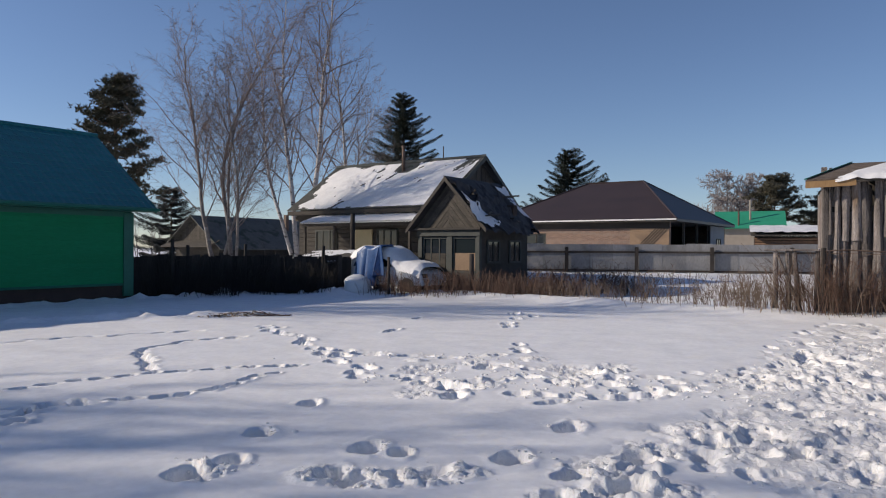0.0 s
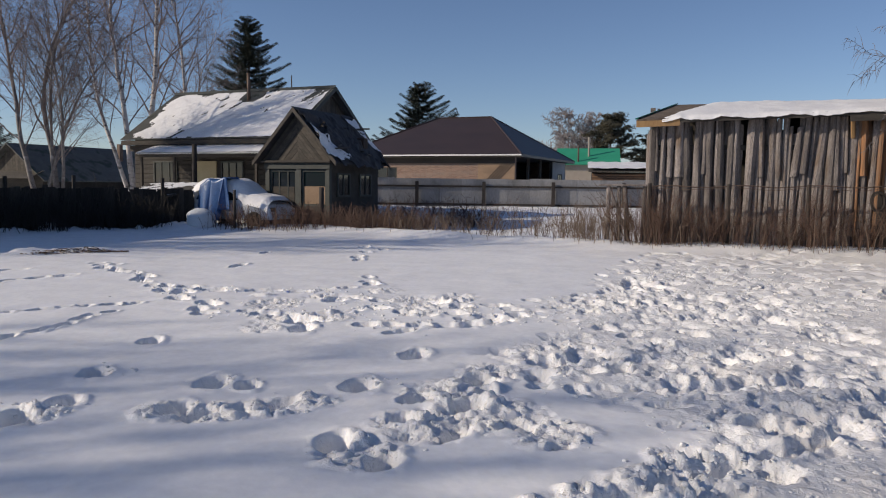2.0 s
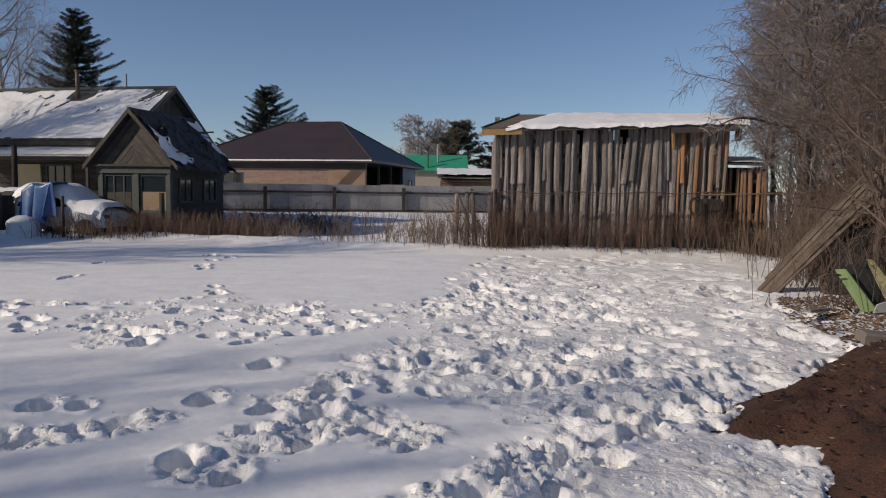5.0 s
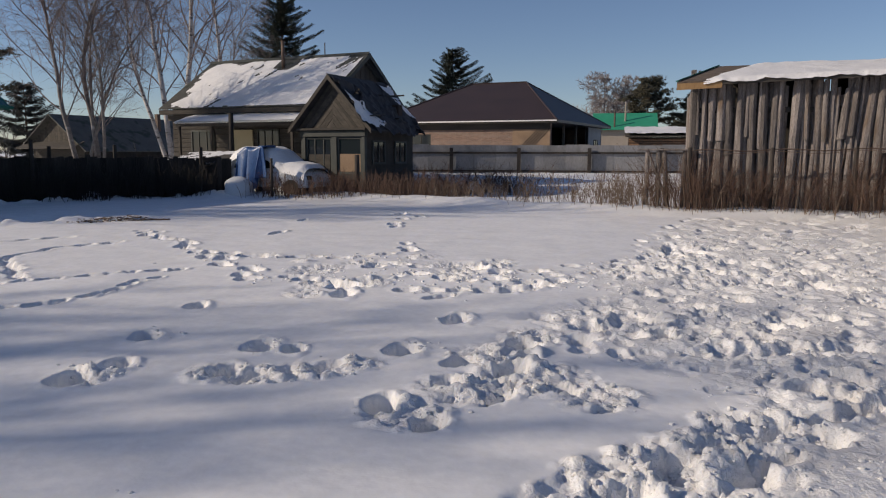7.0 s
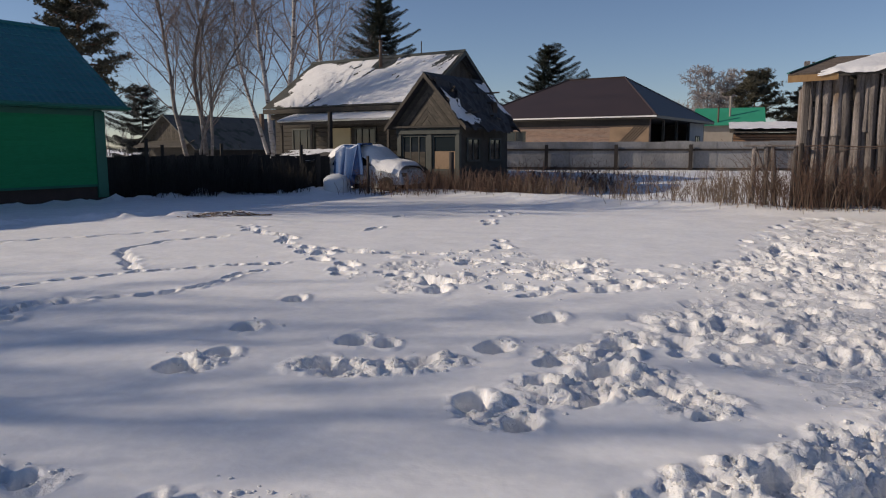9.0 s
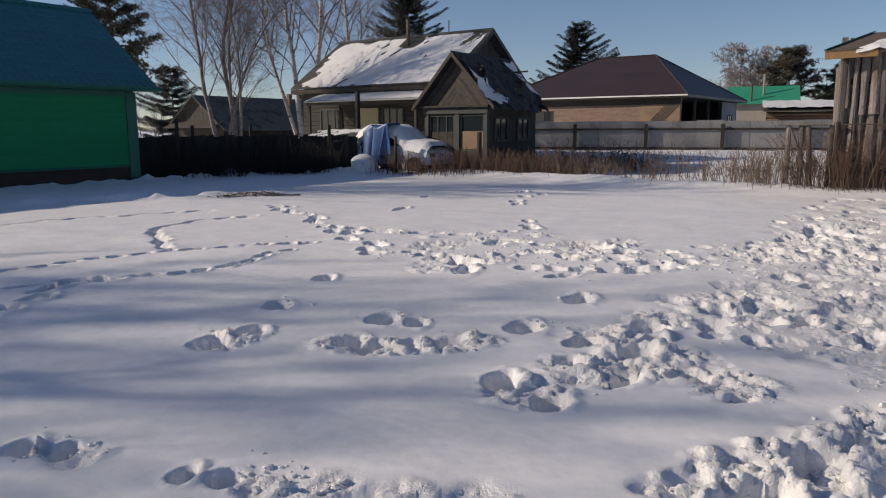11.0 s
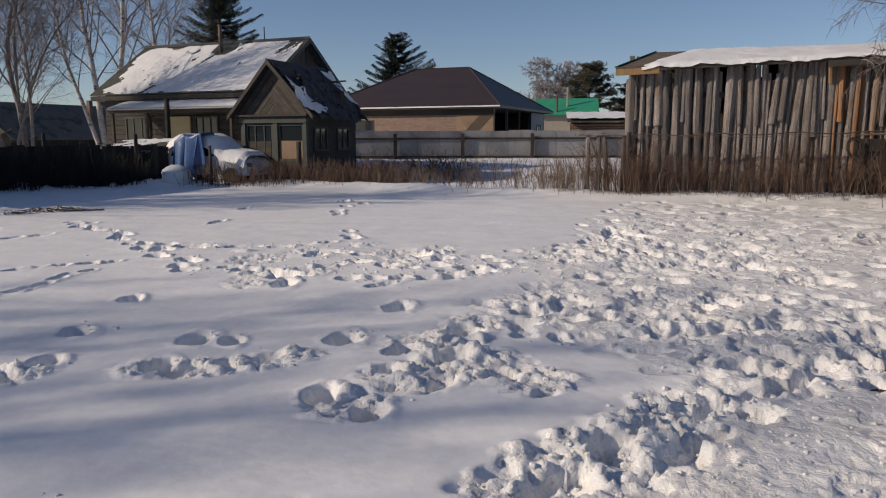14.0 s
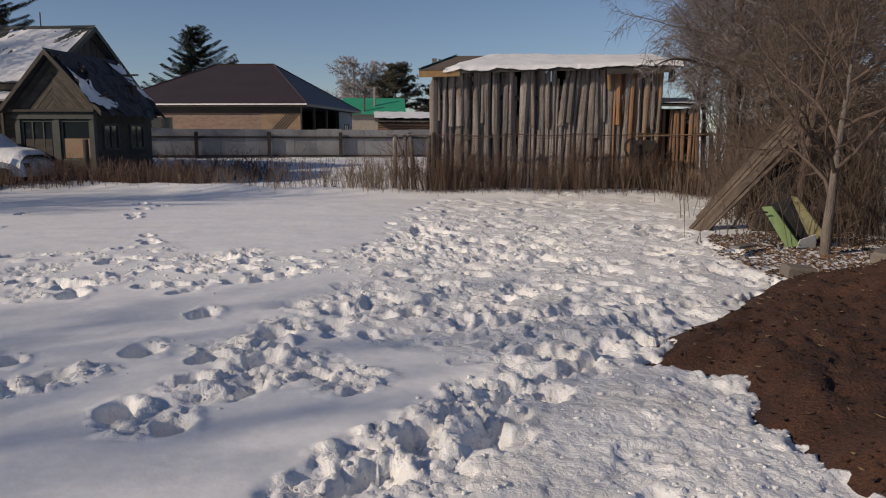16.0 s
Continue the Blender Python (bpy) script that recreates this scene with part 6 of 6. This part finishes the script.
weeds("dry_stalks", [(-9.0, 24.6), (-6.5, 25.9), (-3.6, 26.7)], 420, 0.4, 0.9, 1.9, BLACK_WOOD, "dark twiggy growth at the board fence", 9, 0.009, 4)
weeds("thicket", [(16.4, 13.2), (16.8, 11.5), (14.8, 9.5), (13.2, 7.6)], 3600, 0.9, 1.0, 3.2, BROWN_BARK, "dense brown leafless thicket", 10, 0.010, 6, 0.2)
weeds("thicket", [(13.0, 9.4), (11.6, 8.4), (12.4, 6.6)], 1300, 0.5, 0.6, 2.4, BROWN_BARK, "brown leafless shrubs behind the boards", 11, 0.007, 6, 0.25)
weeds("thicket", [(18.2, 14.4), (22, 13), (20, 9), (15, 6)], 3200, 1.4, 1.5, 3.9, BROWN_BARK, "brown leafless thicket farther back", 12, 0.014, 6, 0.2)
weeds("dry_stalks", [(14.2, 14.2), (15.6, 13.2)], 70, 0.3, 0.4, 0.9, STALK_PALE, "pale dry stalks beside the annex", 13, 0.008, 2)
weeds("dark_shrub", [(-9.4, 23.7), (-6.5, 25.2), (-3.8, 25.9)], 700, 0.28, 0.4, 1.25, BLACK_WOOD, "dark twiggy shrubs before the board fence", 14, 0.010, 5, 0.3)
weeds("brush_heap", [(2.2, 25.9), (3.8, 26.2), (5.6, 26.6), (7.2, 27.6)], 600, 0.5, 0.4, 1.3, STALK, "tangled brown brush beside the porch", 15, 0.010, 6, 0.45)
weeds("shrub_twigs", [(9.2, 7.5), (10.2, 6.9), (10.6, 6.0)], 150, 0.35, 0.7, 2.4, BROWN_BARK, "bare brown shrub twigs round the trough", 16, 0.006, 6, 0.28)
weeds("shrub_twigs", [(11.0, 8.6), (12.0, 9.6), (13.6, 10.4)], 450, 0.4, 0.8, 2.2, BROWN_BARK, "bare brown shrub twigs behind the boards", 17, 0.007, 6, 0.3)

# ---- the corner by the fruit trees ----
lb = thing("leaning_boards", Matrix.Identity(4), "stack of weathered boards leaning up beside the fruit tree", "boards")
foot, head = Vector((9.72, 9.12, 0.03)), Vector((11.35, 8.25, 2.20))
run = (head - foot).normalized()
across = Vector((0.30, -0.80, 0.10))
across = (across - run * across.dot(run)).normalized()
face = run.cross(across).normalized()
o = 0.0
for k in range(6):
    w = uni(0.045, 0.085)
    a = foot + across * (o + w / 2) + run * uni(-0.10, 0.25) + face * uni(0, 0.03)
    b = head + across * (o * 1.4 + w / 2) + run * uni(-0.6, 0.15) + face * uni(0, 0.05)
    part("board", Mesh().slab([a - across * w / 2, b - across * w / 2, b + across * w / 2, a + across * w / 2], face * 0.03), BROWN_BOARD, lb)
    o += w * 0.96
for k in range(4):
    a = foot + across * (0.3 + 0.22 * k) + Vector((0.35 + 0.2 * k, 0.1, 0))
    part("board", Mesh().tube([a, a.lerp(head + across * (0.2 * k), 0.8) + Vector((0.2, 0.2, 0))], 0.022, 5), BROWN_BOARD, lb)
part("prop", Mesh().tube([(11.5, 8.4, -0.1), (11.35, 8.15, 2.0)], 0.06, 7), POST_DARK, lb)
# Near-black panel fills the space under the boards.
part("dark_sheet", Mesh().slab([(10.4, 8.3, 0.0), (11.4, 7.5, 0.0), (11.5, 7.9, 1.1), (10.9, 8.3, 1.2)], (0.02, 0.03, 0)), BLACK_WOOD, lb, "near-black panel under the boards")

tr_ = thing("tipped_trough", pose(9.42, 6.85, 0.04, 0, 0, -38) @ Matrix.Scale(0.82, 4), "tipped lime green metal trough with a black inside", "trough")
# local x along the picture plane, local y away from the yard
part("side", Mesh().slab([(-0.52, -0.10, 0.68), (-0.36, -0.14, 0.70), (0.10, -0.32, 0.04), (-0.12, -0.30, 0.0)], (0.03, 0.04, 0)), LIME, tr_, "lime green painted side")
part("side", Mesh().slab([(0.02, 0.18, 0.86), (0.13, 0.16, 0.84), (0.62, -0.02, 0.16), (0.34, 0.0, 0.10)], (0.03, 0.04, 0)), OLIVE, tr_, "faded olive painted side")
part("bottom", Mesh().slab([(-0.36, 0.02, 0.70), (0.02, 0.2, 0.88), (0.40, 0.02, 0.10), (0.08, -0.16, 0.02)], (0.02, 0.05, 0)), RUBBER, tr_, "black inside")
part("front", Mesh().slab([(0.04, -0.34, 0.0), (0.42, -0.10, 0.0), (0.42, -0.08, 0.22), (0.1, -0.30, 0.14)], (0.0, 0.03, 0)), WHITE_PAINT, tr_, "pale end plate")
part("handle", Mesh().tube([(-0.30, -0.42, 0.02), (-0.55, -0.42, 0.22), (-0.78, -0.36, 0.40), (-0.80, -0.32, 0.56), (-0.66, -0.28, 0.62), (-0.45, -0.24, 0.60)], 0.016, 6), STEEL, tr_, "bent steel handle", True)

yf = thing("yard_fence", Matrix.Identity(4), "grey weathered upright board fence at the yard's edge", "fence")
a, b = Vector((11.0, 5.75, 0)), Vector((12.6, 8.1, 0))
yaw = math.degrees(math.atan2(b.y - a.y, b.x - a.x))
x = -3.6
while x < 3.0:
    w = uni(0.10, 0.17)
    part("board", Mesh().box(x, x + w - 0.02, -0.02, 0.01, -0.1, 1.75 + uni(-0.25, 0.12), pose(a.x, a.y, 0, 0, uni(-1.5, 1.5), yaw), 0.004), GREY_WOOD, yf)
    x += w + (0.05 if uni(0, 1) < 0.4 else 0.0)
for z in (0.5, 1.45):
    part("rail", Mesh().box(-3.6, 3.0, 0.02, 0.08, z, z + 0.1, pose(a.x, a.y, 0, 0, 0, yaw)), GREY_WOOD, yf)

cbk = part("concrete_block", Mesh().box(-0.26, 0.26, -0.18, 0.18, -0.1, 0.24, None, 0.03), CONCRETE, None, "weathered grey concrete block in the litter")
tagged(cbk, "", "block")
cbk.matrix_basis = pose(8.72, 4.95, soil_z(8.72, 4.95) - 0.06, 3, -4, 20)
cbk = part("concrete_block", Mesh().box(-0.17, 0.17, -0.13, 0.13, -0.1, 0.05, None, 0.025), CONCRETE, None, "flat grey stone slab beside the soil")
tagged(cbk, "", "block")
cbk.matrix_basis = pose(7.75, 5.45, 0.04, 3, 4, -30)
pl = part("plank", Mesh().box(-0.35, 0.35, -0.07, 0.07, 0, 0.03, None, 0.006), GREY_WOOD, None, "short brown plank lying on the snow")
tagged(pl, "", "plank")
pl.matrix_basis = pose(8.35, 6.75, 0.10, 2, 3, 20)

# leaf litter, straw and clods
def flecks(name, x0, x1, y0, y1, n, size, material, label, seed, z_of, inside=None, long=1.0):
    m = Mesh()
    rng = random.Random(seed)
    made = 0
    while made < n:
        x, y = rng.uniform(x0, x1), rng.uniform(y0, y1)
        made += 1
        if inside and edge_distance(np.array([x]), np.array([y]), inside)[0] < 0.0:
            continue
        z = z_of(x, y) + 0.012
        a, s = rng.uniform(0, 6.28), size * rng.uniform(0.5, 1.4)
        u = Vector((math.cos(a), math.sin(a), rng.uniform(-0.3, 0.3))) * s * long
        v = Vector((-math.sin(a), math.cos(a), rng.uniform(-0.5, 0.5))) * s * 0.5
        p = Vector((x, y, z))
        m.add([p - u - v, p + u - v, p + u + v, p - u + v + Vector((0, 0, s * 0.4)), p + Vector((0, 0, -0.01))], [(0, 1, 2, 3), (0, 4, 1), (2, 4, 3)])
    ob = part(name, m, material, None, label)
    tagged(ob, "", "litter", "", "stuff")


litter_area = [(7.3, 5.4), (8.0, 6.9), (9.2, 8.2), (11.6, 8.0), (11.2, 5.2), (9.7, 5.0)]
flecks("leaf_litter", 7.2, 11.7, 4.9, 8.4, 5200, 0.025, LITTER, "brown leaf litter and twigs on the ground", 1, lambda x, y: max(ground_z(x, y), soil_z(x, y) if x < 10.9 and y < 5.9 else -1), litter_area)
flecks("straw", 3.3, 9.5, 0.8, 5.2, 300, 0.0035, STRAW, "scattered straw on the soil heap", 2, lambda x, y: soil_z(x, y) + 0.01, SOIL_EDGE, 7.0)
flecks("clods", 3.3, 9.5, 0.8, 5.2, 1800, 0.018, SOIL, "small clods of soil", 3, lambda x, y: soil_z(x, y), SOIL_EDGE)
flecks("yard_litter", -5.6, -3.6, 16.6, 17.6, 1500, 0.022, LITTER, "dark litter on a thawed patch", 4, ground_z, [(-5.6, 16.6), (-4.9, 17.3), (-3.6, 17.6), (-3.6, 17.35), (-4.6, 16.95)])
